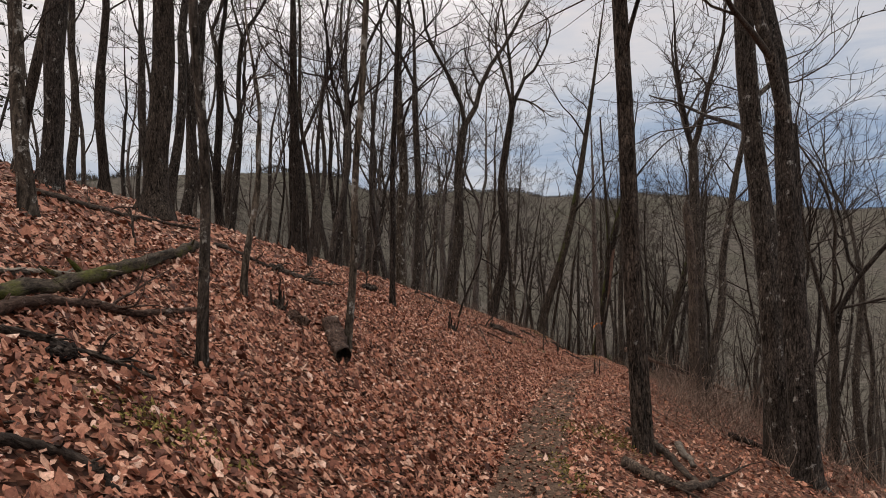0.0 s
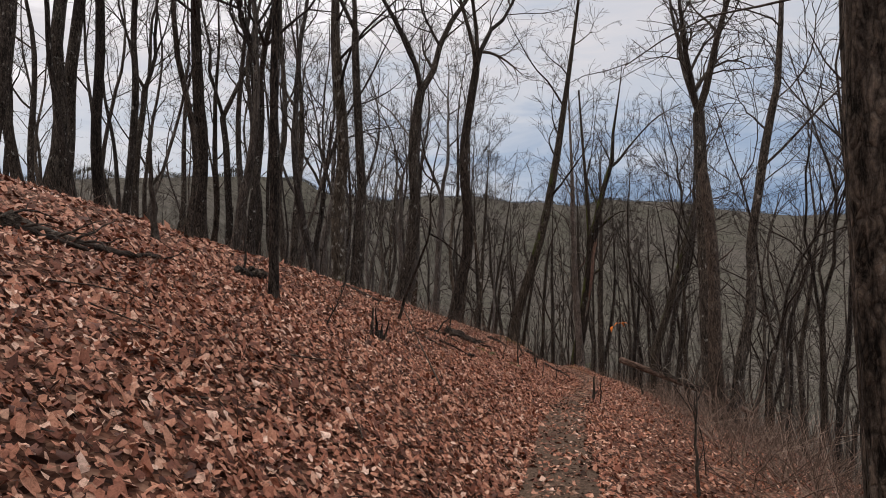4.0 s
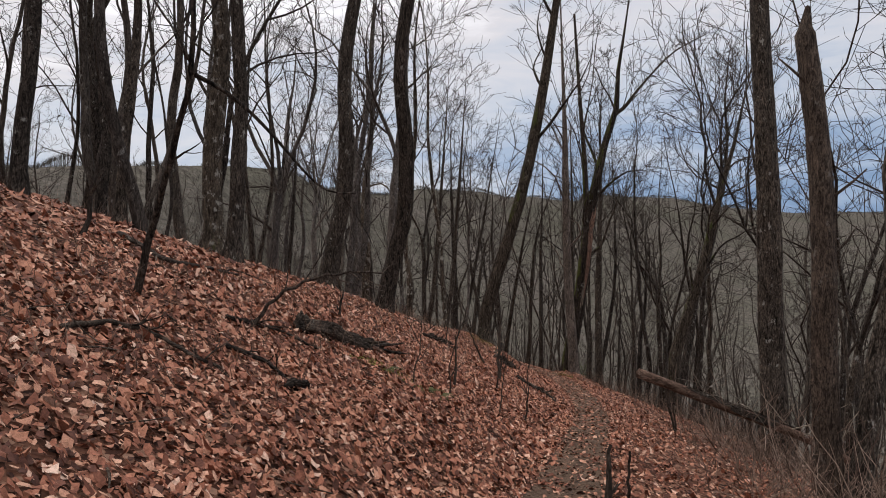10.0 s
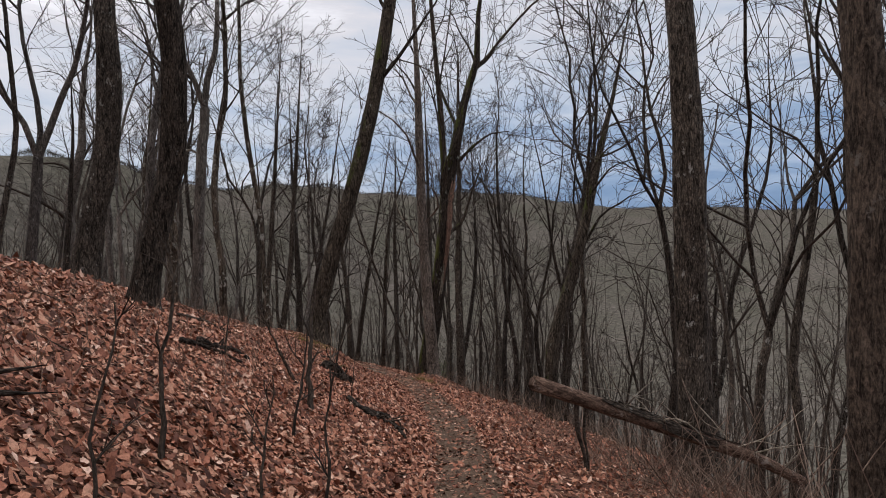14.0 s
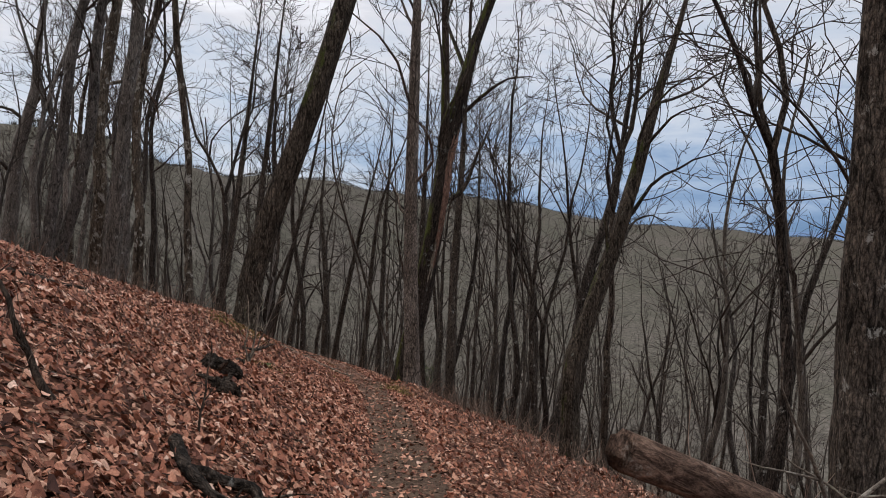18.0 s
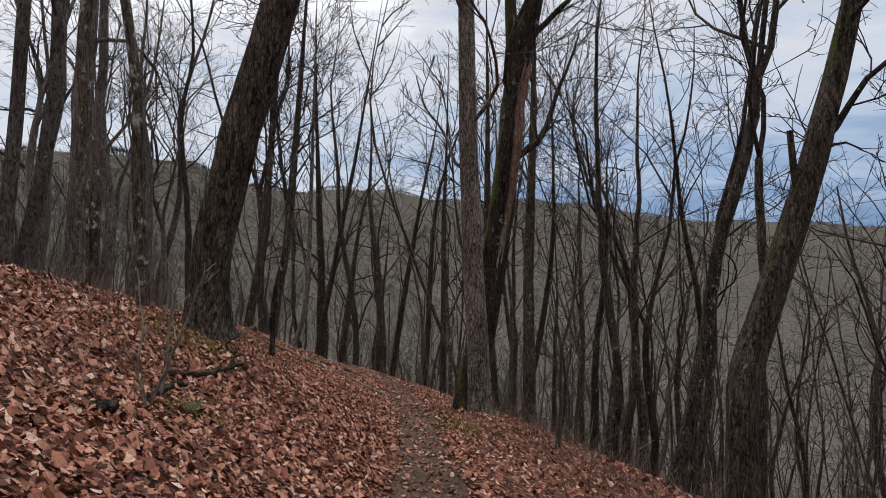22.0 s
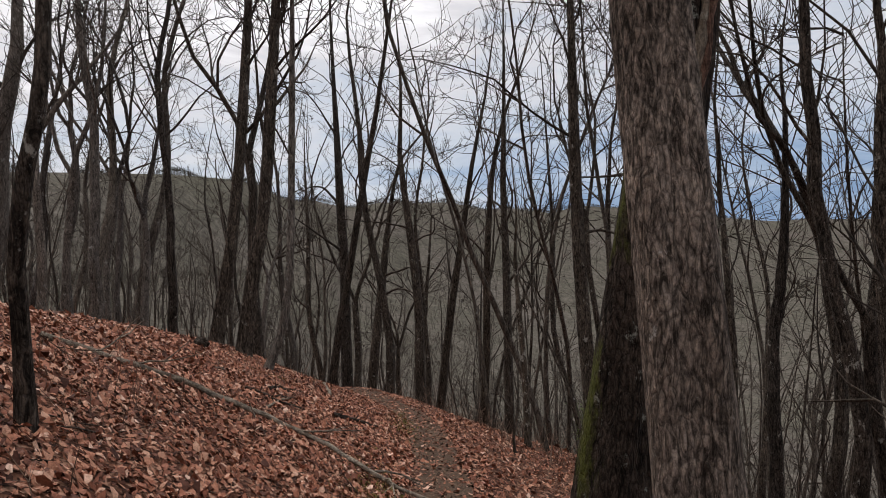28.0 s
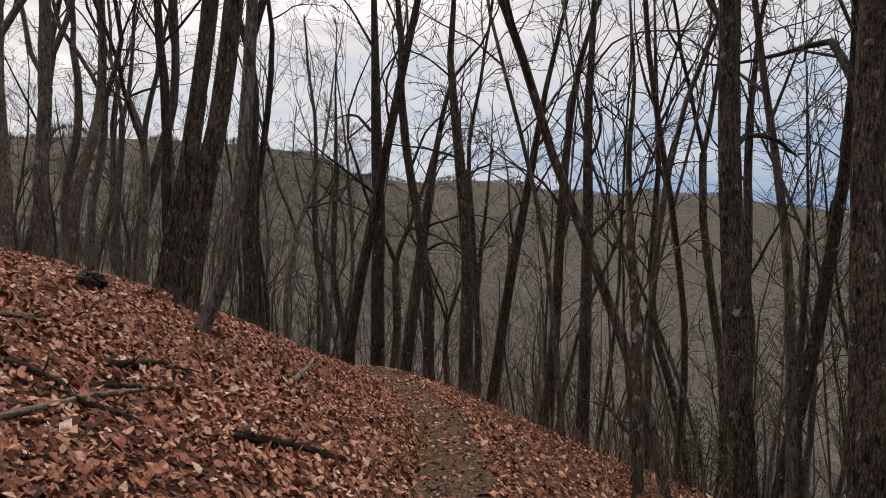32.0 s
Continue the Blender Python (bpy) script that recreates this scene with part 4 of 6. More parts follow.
def sapling(x, y, r, dx, dy, dz, mat, label, twigs=3, taper=0.35):
    """A thin stem from the ground to dx, dy, dz from its foot, with a few twigs."""
    global strewn_things
    strewn_things += 1
    rng = np.random.default_rng(3000 + strewn_things)
    stump = twigs == 0 and dz < 0.9 and r > 0.02
    whole = new("stump" if stump else "sapling")
    whole.location = (x, y, float(height(x, y)) - 0.05)
    tagged(whole, label, "stump" if stump else "sapling")
    n = 11
    f = np.linspace(0, 1, n)
    end = np.array((dx, dy, dz + 0.05))
    line = f[:, None] * end
    line += np.concatenate([[[0, 0, 0]], np.cumsum(rng.normal(0, 0.012 * np.linalg.norm(end), (n - 1, 3)), 0)]) * np.array((1, 1, 0.3))
    stem = Tubes()
    rad = r * (1 - (1 - taper) * f) + 0.5 * r * np.exp(-f * 14)
    stem.add(line, rad[:, None] * (1 + rng.normal(0, 0.05, (n, 7))), 7)
    part("stem", stem.mesh("stem", BARK[mat]), whole)
    for k in range(twigs):
        i = int(rng.integers(3, n - 1))
        t = Tubes()
        m = np.linalg.norm(end) * rng.uniform(0.14, 0.34)
        b = branch_line(rng, line[i], side_way(rng, unit(end), rng.uniform(0.5, 0.9)), m, 5, 0.14, 0.05)
        t.add(b, np.linspace(max(r * 0.5, 0.004), 0.003, 6), 5)
        for _ in range(2):
            j = int(rng.integers(1, 4))
            t.add(branch_line(rng, b[j], side_way(rng, unit(b[j + 1] - b[j]), 0.7), m * 0.5, 3, 0.15, 0.05), np.linspace(max(r * 0.3, 0.003), 0.002, 4), 4)
        part("twig", t.mesh("twig", BARK[mat]), whole)
    return whole




def jagged_stump(x, y, r, prongs, label):
    """A rotten stump: a low ragged foot and pointed prongs (sideways, up) left of its trunk."""
    rng = np.random.default_rng(int(abs(x * 77 + y * 31)))
    whole = new("stump")
    whole.location = (x, y, float(height(x, y)) - 0.04)
    tagged(whole, label, "stump")
    foot = Tubes()
    foot.add(np.array([(0, 0, z) for z in (0, 0.05, 0.12, 0.2, 0.17)]), r * np.array((1.35, 1.1, 0.95, 0.85, 0.1))[:, None] * (1 + rng.normal(0, 0.12, (5, 11))), 11)
    part("foot", foot.mesh("foot", BARK["dark"]), whole)
    for side, up in prongs:
        a = rng.uniform(0, 6.28)
        start = np.array((side * 0.45, 0.5 * r * math.sin(a), 0.04))
        line = resample((start, (side * 0.85, start[1], up * 0.5), (side, start[1] * 1.2, up)), 7)
        line[1:-1] += rng.normal(0, 0.07 * r, (5, 3))
        prong = Tubes()
        prong.add(line, (r * np.linspace(0.42, 0.07, 7))[:, None] * (1 + rng.normal(0, 0.15, (7, 7))), 7)
        part("prong", prong.mesh("prong", BARK["dark"]), whole)
    return whole

fallen("fallen_log", "thick fallen log with yellow-green moss on the slope", "log", ((-4.51, 11.36, 0), (-3.58, 7.39, 0), (-3.27, 5.87, 0), (-3.14, 4.79, 0), (-3.07, 4.11, 0)), 0.078, "mosslog", knots=3)
fallen("fallen_branch", "pale crooked dead branch lying on leaves", "branch", ((-3.42, 4.63, 0), (-3.47, 5.51, 0), (-3.36, 6.03, 0)), 0.029, "peeled", twigs=3)
fallen("fallen_log", "long bare reddish-brown fallen log on leaves", "log", ((-2.87, 3.75, 0), (-3.01, 4.59, 0), (-2.97, 5.17, 0), (-2.73, 5.53, 0), (-2.66, 6.77, 0)), 0.046, "oldlog", knots=2, twigs=2)
fallen("fallen_branch", "black wet crooked branch lying on leaves", "branch", ((-2.75, 3.87, 0), (-2.62, 3.99, 0), (-2.40, 4.11, 0), (-2.19, 4.20, 0), (-1.96, 4.22, 0)), 0.026, "dark", twigs=5)
fallen("rotten_wood", "lump of black rotten wood among the leaves", "dead wood", ((-2.45, 3.87, 0), (-2.36, 3.97, 0)), 0.051, "dark")
fallen("fallen_branch", "thick dead branch half sunk in leaves", "branch", ((-1.87, 2.62, 0), (-1.70, 2.76, 0), (-1.54, 2.76, 0), (-1.41, 2.68, 0)), 0.027, "dead", twigs=4)
fallen("fallen_log", "grey hollow log with a black open end beside a tree", "log", ((-1.70, 9.50, 0), (-1.27, 7.86, 0)), 0.118, "oldlog", hollow=1)
fallen("fallen_log", "short rotten hollow log with a dark open end", "log", ((-2.20, 8.97, 0), (-1.98, 8.95, 0)), 0.076, "oldlog", hollow=1)
fallen("fallen_branch", "long thin dead branch lying up the slope", "branch", ((-5.07, 13.86, 0), (-3.73, 13.11, 0), (-2.62, 13.04, 0)), 0.050, "dead", twigs=4)
fallen("fallen_branch", "dead branch at the foot of a tree below the path", "branch", ((2.83, 9.49, 0), (3.03, 9.09, 0), (2.95, 7.99, 0), (2.86, 6.87, 0)), 0.059, "dead", twigs=4)
fallen("fallen_branch", "dead branch lying below the footpath", "branch", ((2.07, 7.08, 0), (2.27, 6.63, 0), (2.53, 6.45, 0), (3.47, 7.69, 0)), 0.057, "dead", twigs=3)
fallen("fallen_branch", "short pale bare stick on the bank", "branch", ((3.61, 9.54, 0), (3.21, 7.91, 0)), 0.054, "peeled")
fallen("fallen_branch", "thin stick on the bank below the footpath", "branch", ((6.74, 14.64, 0), (7.51, 14.53, 0)), 0.061, "dark", twigs=2)
fallen("fallen_branch", "dead branch across the slope above", "branch", ((-7.14, 10.91, 0), (-6.65, 11.61, 0), (-6.50, 14.85, 0), (-6.27, 15.96, 0)), 0.054, "dead", twigs=6)
fallen("fallen_log", "fallen log with a broken stub on the slope", "log", ((-3.82, 13.75, 0), (-2.94, 13.65, 0), (-2.51, 13.90, 0), (-2.60, 14.91, 0)), 0.047, "dead", knots=2, twigs=4)
fallen("rotten_wood", "dark rotten stub in the leaves", "dead wood", ((-3.51, 12.98, 0), (-3.44, 13.17, 0)), 0.088, "dark")
fallen("rotten_wood", "black rotten wood at the foot of a small stump", "dead wood", ((-2.20, 17.19, 0), (-2.09, 17.59, 0)), 0.084, "dark")
fallen("fallen_branch", "thin dark branch beside a rotting log", "branch", ((1.24, 21.51, 0), (1.68, 22.30, 0), (2.08, 22.27, 0)), 0.027, "dark", twigs=5)
fallen("fallen_branch", "bowed dead branch half buried in leaves", "branch", ((0.75, 19.25, 0), (0.85, 19.79, 0), (1.05, 20.06, 0), (1.35, 19.98, 0), (1.61, 20.02, 0)), 0.025, "dead", twigs=4)
fallen("fallen_branch", "thin branch lying down the slope", "branch", ((1.47, 20.69, 0), (1.82, 20.75, 0), (2.18, 20.36, 0)), 0.022, "dark", twigs=3)
fallen("fallen_branch", "stick across the upper slope", "branch", ((-1.06, 24.16, 0), (-0.06, 23.43, 0), (0.36, 25.27, 0)), 0.037, "dead", twigs=3)
fallen("rotten_wood", "small dark rotten stump piece in leaves", "dead wood", ((2.10, 20.29, 0), (2.25, 20.54, 0)), 0.043, "dark")
fallen("rotten_wood", "black charred wood on the upper slope", "dead wood", ((-2.12, 18.00, 0), (-2.03, 18.35, 0)), 0.107, "dark")
fallen("fallen_branch", "small branch on the slope among weeds", "branch", ((3.54, 28.71, 0), (3.94, 29.00, 0), (4.28, 28.98, 0)), 0.037, "dark", twigs=3)
fallen("fallen_branch", "stick lying at the edge of the footpath", "branch", ((5.92, 29.15, 0), (6.39, 29.28, 0), (6.38, 28.03, 0)), 0.039, "dark", twigs=2)
fallen("fallen_log", "black rotting log half buried in leaves", "log", ((3.71, 29.16, 0), (3.91, 29.31, 0), (4.15, 29.78, 0), (4.37, 29.60, 0)), 0.045, "dark", knots=2)
fallen("fallen_log", "charred log with a black hollow end by the footpath", "log", ((5.80, 32.92, 0), (6.10, 33.02, 0)), 0.100, "dark", knots=2, hollow=1)
fallen("rotten_wood", "lump of black charred wood with a dark hollow", "dead wood", ((6.16, 31.88, 0), (5.95, 31.80, 0)), 0.085, "dark", knots=3, hollow=1)
fallen("fallen_branch", "dark root running down to the footpath", "root", ((5.83, 29.55, 0), (6.00, 29.01, 0), (6.26, 28.82, 0), (6.51, 28.61, 0)), 0.043, "dark", twigs=3)
fallen("fallen_branch", "stick lying across the slope above", "branch", ((3.10, 32.17, 0), (3.53, 32.49, 0), (4.04, 31.72, 0)), 0.035, "dead", twigs=4)
fallen("fallen_branch", "pale stick across the slope", "branch", ((3.68, 32.95, 0), (4.03, 34.71, 0)), 0.031, "dead", twigs=2)
fallen("fallen_branch", "dark stick by a forked sapling", "branch", ((6.22, 35.63, 0), (6.25, 36.28, 0), (6.35, 36.60, 0)), 0.031, "dark")
fallen("rotten_wood", "dark rotten lump in the leaves", "dead wood", ((6.08, 34.73, 0), (6.13, 34.98, 0)), 0.045, "dark")
fallen("fallen_branch", "stick lying below a leaning mossy tree", "branch", ((6.10, 36.67, 0), (6.37, 37.13, 0), (6.67, 37.91, 0)), 0.031, "dead", twigs=4)
fallen("fallen_branch", "long thin pale fallen branch reaching down to the footpath", "branch", ((4.88, 46.57, 0), (5.49, 46.49, 0), (6.68, 46.63, 0), (7.36, 46.63, 0), (8.25, 46.27, 0), (9.38, 45.12, 0)), 0.036, "peeled", twigs=6)
fallen("fallen_branch", "stick on the crest of the slope", "branch", ((4.48, 44.37, 0), (5.16, 44.20, 0)), 0.034, "dark", twigs=3)
fallen("fallen_branch", "dark dead branch on the slope", "branch", ((5.91, 40.17, 0), (6.08, 40.45, 0), (6.43, 40.85, 0)), 0.029, "dark", twigs=3)
fallen("fallen_branch", "short pale stick standing out of the leaves", "branch", ((6.89, 39.11, 0), (6.67, 39.67, 0)), 0.023, "peeled")
fallen("fallen_branch", "crooked brown branch lying on leaves", "branch", ((6.89, 48.19, 0), (7.16, 48.25, 0), (7.41, 48.07, 0), (7.57, 48.15, 0), (7.74, 48.15, 0)), 0.022, "dead", twigs=4)
fallen("fallen_branch", "straight grey stick lying over a dark branch", "branch", ((7.33, 47.45, 0), (7.37, 48.03, 0), (7.42, 48.87, 0)), 0.020, "peeled")
fallen("fallen_branch", "bent dead branch on the slope", "branch", ((7.07, 49.03, 0), (7.07, 49.47, 0), (7.11, 49.79, 0), (7.28, 49.67, 0)), 0.031, "dark", twigs=2)
fallen("fallen_log", "thin fallen log beside the footpath", "log", ((8.15, 48.67, 0), (8.49, 49.07, 0), (8.79, 49.29, 0)), 0.036, "dead", knots=2)
fallen("fallen_branch", "brown stick across the leaves", "branch", ((7.28, 48.41, 0), (7.38, 48.89, 0), (7.47, 49.15, 0)), 0.020, "dead")
fallen("rotten_wood", "black hollow stump on the upper slope", "dead wood", ((5.06, 52.02, 0), (5.15, 52.36, 0)), 0.098, "dark")
fallen("fallen_branch", "pale bare branch on the slope", "branch", ((6.20, 49.09, 0), (6.29, 49.49, 0)), 0.021, "peeled", twigs=2)
fallen("fallen_branch", "stick leaning out of the leaves by the footpath", "branch", ((7.78, 51.84, 0), (7.56, 53.54, 0), (7.19, 55.89, 0)), 0.036, "peeled")
jagged_stump(-2.41, 9.13, 0.083, ((-0.106, 0.333), (0.017, 0.528), (0.089, 0.333), (-0.044, 0.211), (0.133, 0.183)), "charred black stump with several jagged prongs")
jagged_stump(0.27, 16.99, 0.078, ((-0.056, 0.591), (0.056, 0.323), (0.167, 0.379), (-0.111, 0.212)), "dark broken stump with jagged prongs among leaves")
sapling(1.30, 15.00, 0.0137, -0.59, 0.08, 1.21, "peeled", "thin pale sapling bent over by the footpath", twigs=1)
sapling(-0.44, 15.51, 0.0125, 0.36, -0.05, 0.84, "twig", "thin dark sapling on the slope", twigs=5)
sapling(-1.06, 23.09, 0.0327, 0.16, -0.02, 1.32, "twig", "thin bare sapling on the slope", twigs=4)
sapling(4.89, 19.52, 0.0154, 0.02, 0.00, 0.56, "dead", "short upright stick at the edge of the footpath", twigs=0, taper=0.6)
sapling(3.24, 22.69, 0.0095, 0.22, -0.04, 1.14, "twig", "slender reddish sapling on the slope", twigs=4)
sapling(3.74, 23.39, 0.0117, 0.16, -0.03, 1.07, "twig", "slender reddish sapling on the slope", twigs=3)
sapling(3.91, 24.45, 0.0195, 0.10, -0.01, 1.51, "twig", "slender dark sapling on the slope", twigs=4)
sapling(4.89, 23.75, 0.0136, 0.07, -0.00, 1.13, "twig", "slender reddish sapling near the footpath", twigs=3)
sapling(4.50, 23.77, 0.0111, 0.16, -0.03, 0.93, "twig", "slender reddish sapling near the footpath", twigs=3)
sapling(4.84, 26.35, 0.0169, 0.11, -0.01, 1.01, "twig", "slender reddish sapling near the footpath", twigs=3)
sapling(2.00, 25.57, 0.0267, 0.08, -0.01, 0.48, "twig", "small dark sapling on the upper slope", twigs=3)
sapling(5.14, 27.96, 0.0409, 0.13, -0.03, 1.55, "twig", "dead sapling with a broken fork", twigs=2, taper=0.3)
sapling(5.09, 29.62, 0.0270, -0.55, 0.15, 1.13, "dead", "leaning dead stem of a forked sapling", twigs=3)
sapling(4.06, 29.13, 0.0160, 0.07, -0.02, 0.69, "twig", "thin brown weed stem in the leaves", twigs=3)
sapling(6.24, 35.43, 0.0156, -0.17, 0.04, 1.13, "peeled", "pale forked sapling by the leaning tree", twigs=2)
sapling(6.22, 35.55, 0.0161, 0.40, -0.06, 1.08, "peeled", "pale forked sapling by the leaning tree", twigs=3)
sapling(5.95, 30.02, 0.0104, -0.02, 0.01, 0.71, "twig", "reddish thin sapling on the slope", twigs=4)
sapling(6.23, 35.79, 0.0208, 0.21, -0.06, 1.12, "peeled", "grey dead weed clump stem", twigs=3)
sapling(5.37, 42.59, 0.0293, 0.14, -0.02, 0.18, "dark", "short dark stake on the slope", twigs=0)
sapling(12.22, 42.10, 0.0407, -0.04, 0.04, 4.98, "twig", "thin bare sapling at the edge of the slope", twigs=6)
sapling(11.21, 49.69, 0.0280, -0.20, -0.01, 1.69, "twig", "thin bare sapling below the footpath", twigs=5)
sapling(0.18, 16.75, 0.0379, 0.02, 0.00, 0.52, "dead", "thin dead stem near the footpath", twigs=2)
sapling(4.78, 19.65, 0.0370, 0.03, 0.00, 0.55, "twig", "thin sapling beside the footpath", twigs=1)
sapling(3.81, 12.54, 0.0205, -0.01, 0.01, 1.11, "twig", "thin reddish sapling below the footpath", twigs=4)
sapling(-4.46, 9.06, 0.0246, -0.12, 0.01, 0.57, "twig", "thin bare sapling on the slope", twigs=5)
sapling(-2.14, 17.61, 0.0305, -0.05, 0.01, 0.81, "twig", "thin bare sapling on the slope", twigs=4)
sapling(-3.79, 17.75, 0.0643, -0.05, 0.04, 2.01, "twig", "slender dark sapling on the slope", twigs=4)

# the arching branches of the crooked sapling
def arch(x, y, z, points, r, label, mat="dark", fork=None):
    whole = new("sapling")
    whole.location = (x, y, z)
    tagged(whole, label, "sapling")
    rng = np.random.default_rng(int(abs(x * 100)))
    line = resample(points, 16)
    line[1:-1] += rng.normal(0, 0.012, (14, 3))
    stem = Tubes()
    stem.add(line, np.linspace(r, r * 0.3, 16), 7)
    part("stem", stem.mesh("stem", BARK[mat]), whole)
    if fork:
        bough, bow = Tubes(), resample(fork, 14)
        bough.add(bow, np.linspace(r * 0.55, r * 0.18, 14), 7)
        for _ in range(5):
            i = int(rng.integers(3, 13))
            bough.add(wavy(rng, bow[i], side_way(rng, unit(bow[i] - bow[i - 1]), 0.8), rng.uniform(0.3, 0.7), 4, 0.15, 0.04), (0.006, 0.005, 0.004, 0.003, 0.002), 4)
        part("branch", bough.mesh("branch", BARK[mat]), whole, "long bough arching down")
    for k in range(6):
        i = int(rng.integers(4, 15))
        t = Tubes()
        b = branch_line(rng, line[i], side_way(rng, unit(line[i] - line[i - 1]), 0.8), rng.uniform(0.3, 0.9), 5, 0.16, 0.06)
        t.add(b, np.linspace(r * 0.35, 0.003, 6), 5)
        t.add(branch_line(rng, b[2], side_way(rng, unit(b[3] - b[2]), 0.7), 0.3, 3, 0.2, 0.05), (0.005, 0.004, 0.003, 0.002), 4)
        part("twig", t.mesh("twig", BARK[mat]), whole)
    return whole


arch(0.50, 21.03, -1.34, ((0, 0, 0), (0.15, -0.1, 0.5), (0.38, -0.28, 1.15), (0.60, -0.45, 1.62), (0.77, -0.6, 2.06), (0.80, -0.62, 2.5), (0.74, -0.6, 2.9), (0.82, -0.6, 3.6), (1.0, -0.6, 4.2)), 0.040, "crooked dark sapling leaning over the slope", fork=((0.77, -0.6, 2.06), (1.05, -0.55, 1.93), (1.4, -0.55, 1.60), (1.7, -0.65, 1.25), (1.97, -0.75, 0.97), (2.2, -0.65, 1.02)))
arch(1.42, 21.83, -1.78, ((0.00, 0.00, 0.00), (0.06, -0.00, 0.16), (0.28, -0.01, 0.38), (0.54, -0.02, 0.57), (0.91, -0.04, 0.67), (1.29, -0.07, 0.68), (1.55, -0.08, 0.65)), 0.025, "thin bowed sapling above a rotting log", "dead")

# the big fallen log below the trail, propped on branch stubs, slabs of bark hanging on its middle
log, log_rng = Tubes(), np.random.default_rng(77)
log_line = resample(((8.12, 27.79, -3.56), (9.1, 27.85, -3.94), (10.1, 27.9, -4.33), (11.1, 27.95, -4.72), (12.1, 28.0, -5.12), (13.0, 28.05, -5.6)), 30)
grain = log_rng.normal(0, 1, (40, 16))
grain = sum(grain[k:k + 30] for k in range(11)) / 3.3
log_rr = np.linspace(0.112, 0.085, 30)[:, None] * (1 + 0.07 * grain + log_rng.normal(0, 0.015, (30, 16)))
body_line = np.vstack([log_line[0] + np.array((0.03, 0, -0.01)), log_line[0] + np.array((-0.01, 0, 0)), log_line])
log.add(body_line - log_line[0], np.vstack([log_rr[0] * 0.05, log_rr[0] * log_rng.uniform(0.75, 1.0, 16), log_rr]), 16)
big_log = new("fallen_log", log.mesh("fallen_log", BARK["oldlog"]))
big_log.location = log_line[0]
tagged(big_log, "big weathered reddish fallen log, half its bark gone, over the bank", "log")
axis = unit(log_line[-1] - log_line[0])
up = unit(np.cross(np.cross(axis, (0, 0, 1.0)), axis))
across = np.cross(axis, up)
for k in range(15):
    low = int(log_rng.integers(5, 20))
    run = int(log_rng.integers(3, 8))
    mid, half = log_rng.uniform(-1.9, 1.9), log_rng.uniform(0.25, 0.6)
    ai = np.linspace(-half, half, 6)
    rows = []
    for j in range(run + 1):
        lift = 0.008 + 0.03 * log_rng.random() * abs(j / run - 0.5) * 2
        a = mid + ai * (0.55 + 0.45 * math.sin(math.pi * (j + 0.5) / (run + 1))) + log_rng.normal(0, 0.05)
        rad = log_rr[low + j].mean() * 1.04 + lift + 0.012 * np.abs(ai / half) ** 2 + log_rng.normal(0, 0.004, 6)
        rows.append(log_line[low + j] - log_line[0] + rad[:, None] * (np.cos(a)[:, None] * up + np.sin(a)[:, None] * across))
    outer = np.array(rows)
    inner = outer - 0.012 * (outer - np.array([log_line[low + j] - log_line[0] for j in range(run + 1)])[:, None]) / 0.11
    v = np.concatenate([outer.reshape(-1, 3), inner.reshape(-1, 3)])
    i = np.arange(outer.shape[0] * 6).reshape(-1, 6)
    o = i.size
    q = np.concatenate([np.stack([i[:-1, :-1], i[1:, :-1], i[1:, 1:], i[:-1, 1:]], -1).reshape(-1, 4), o + np.stack([i[:-1, :-1], i[:-1, 1:], i[1:, 1:], i[1:, :-1]], -1).reshape(-1, 4)])
    part("bark_slab", smooth_mesh("bark_slab", v, q, [BARK["dark"]], False), big_log, "loose slab of dark bark")
for f, dx, thick in ((0.14, 0.10, 0.034), (0.2, -0.05, 0.022), (0.55, 0.15, 0.04), (0.85, 0.0, 0.05), (0.98, 0.1, 0.05)):
    p = log_line[int(f * 29)] - log_line[0]
    foot = p + np.array((dx, -0.08, 0))
    foot[2] = float(height(foot[0] + log_line[0][0], foot[1] + log_line[0][1])) - log_line[0][2] - 0.05
    prop = Tubes()
    prop.add(resample((p, (p + foot) / 2 + np.array((-0.06, 0.03, 0.05)), p * 0.2 + foot * 0.8 + np.array((0.05, 0, 0)), foot), 9), thick * log_rng.uniform(0.75, 1.15, 9), 7)
    part("branch_stub", prop.mesh("branch_stub", BARK["dead"]), big_log)
for k in range(12):
    i = int(log_rng.integers(6, 29))
    side = Tubes()
    b = wavy(log_rng, log_line[i] - log_line[0], (log_rng.normal(0, 0.6), log_rng.normal(-0.3, 0.6), 0.5), log_rng.uniform(0.5, 1.5), 7, 0.14, 0.01)
    side.add(b, np.linspace(0.016, 0.004, 8), 5)
    side.add(wavy(log_rng, b[2], side_way(log_rng, unit(b[3] - b[2]), 0.8), 0.5, 4, 0.15, 0.02), np.linspace(0.009, 0.003, 5), 4)
    part("side_branch", side.mesh("side_branch", BARK["peeled"]), big_log)

lay(big_log, log_line[-1] - log_line[0])


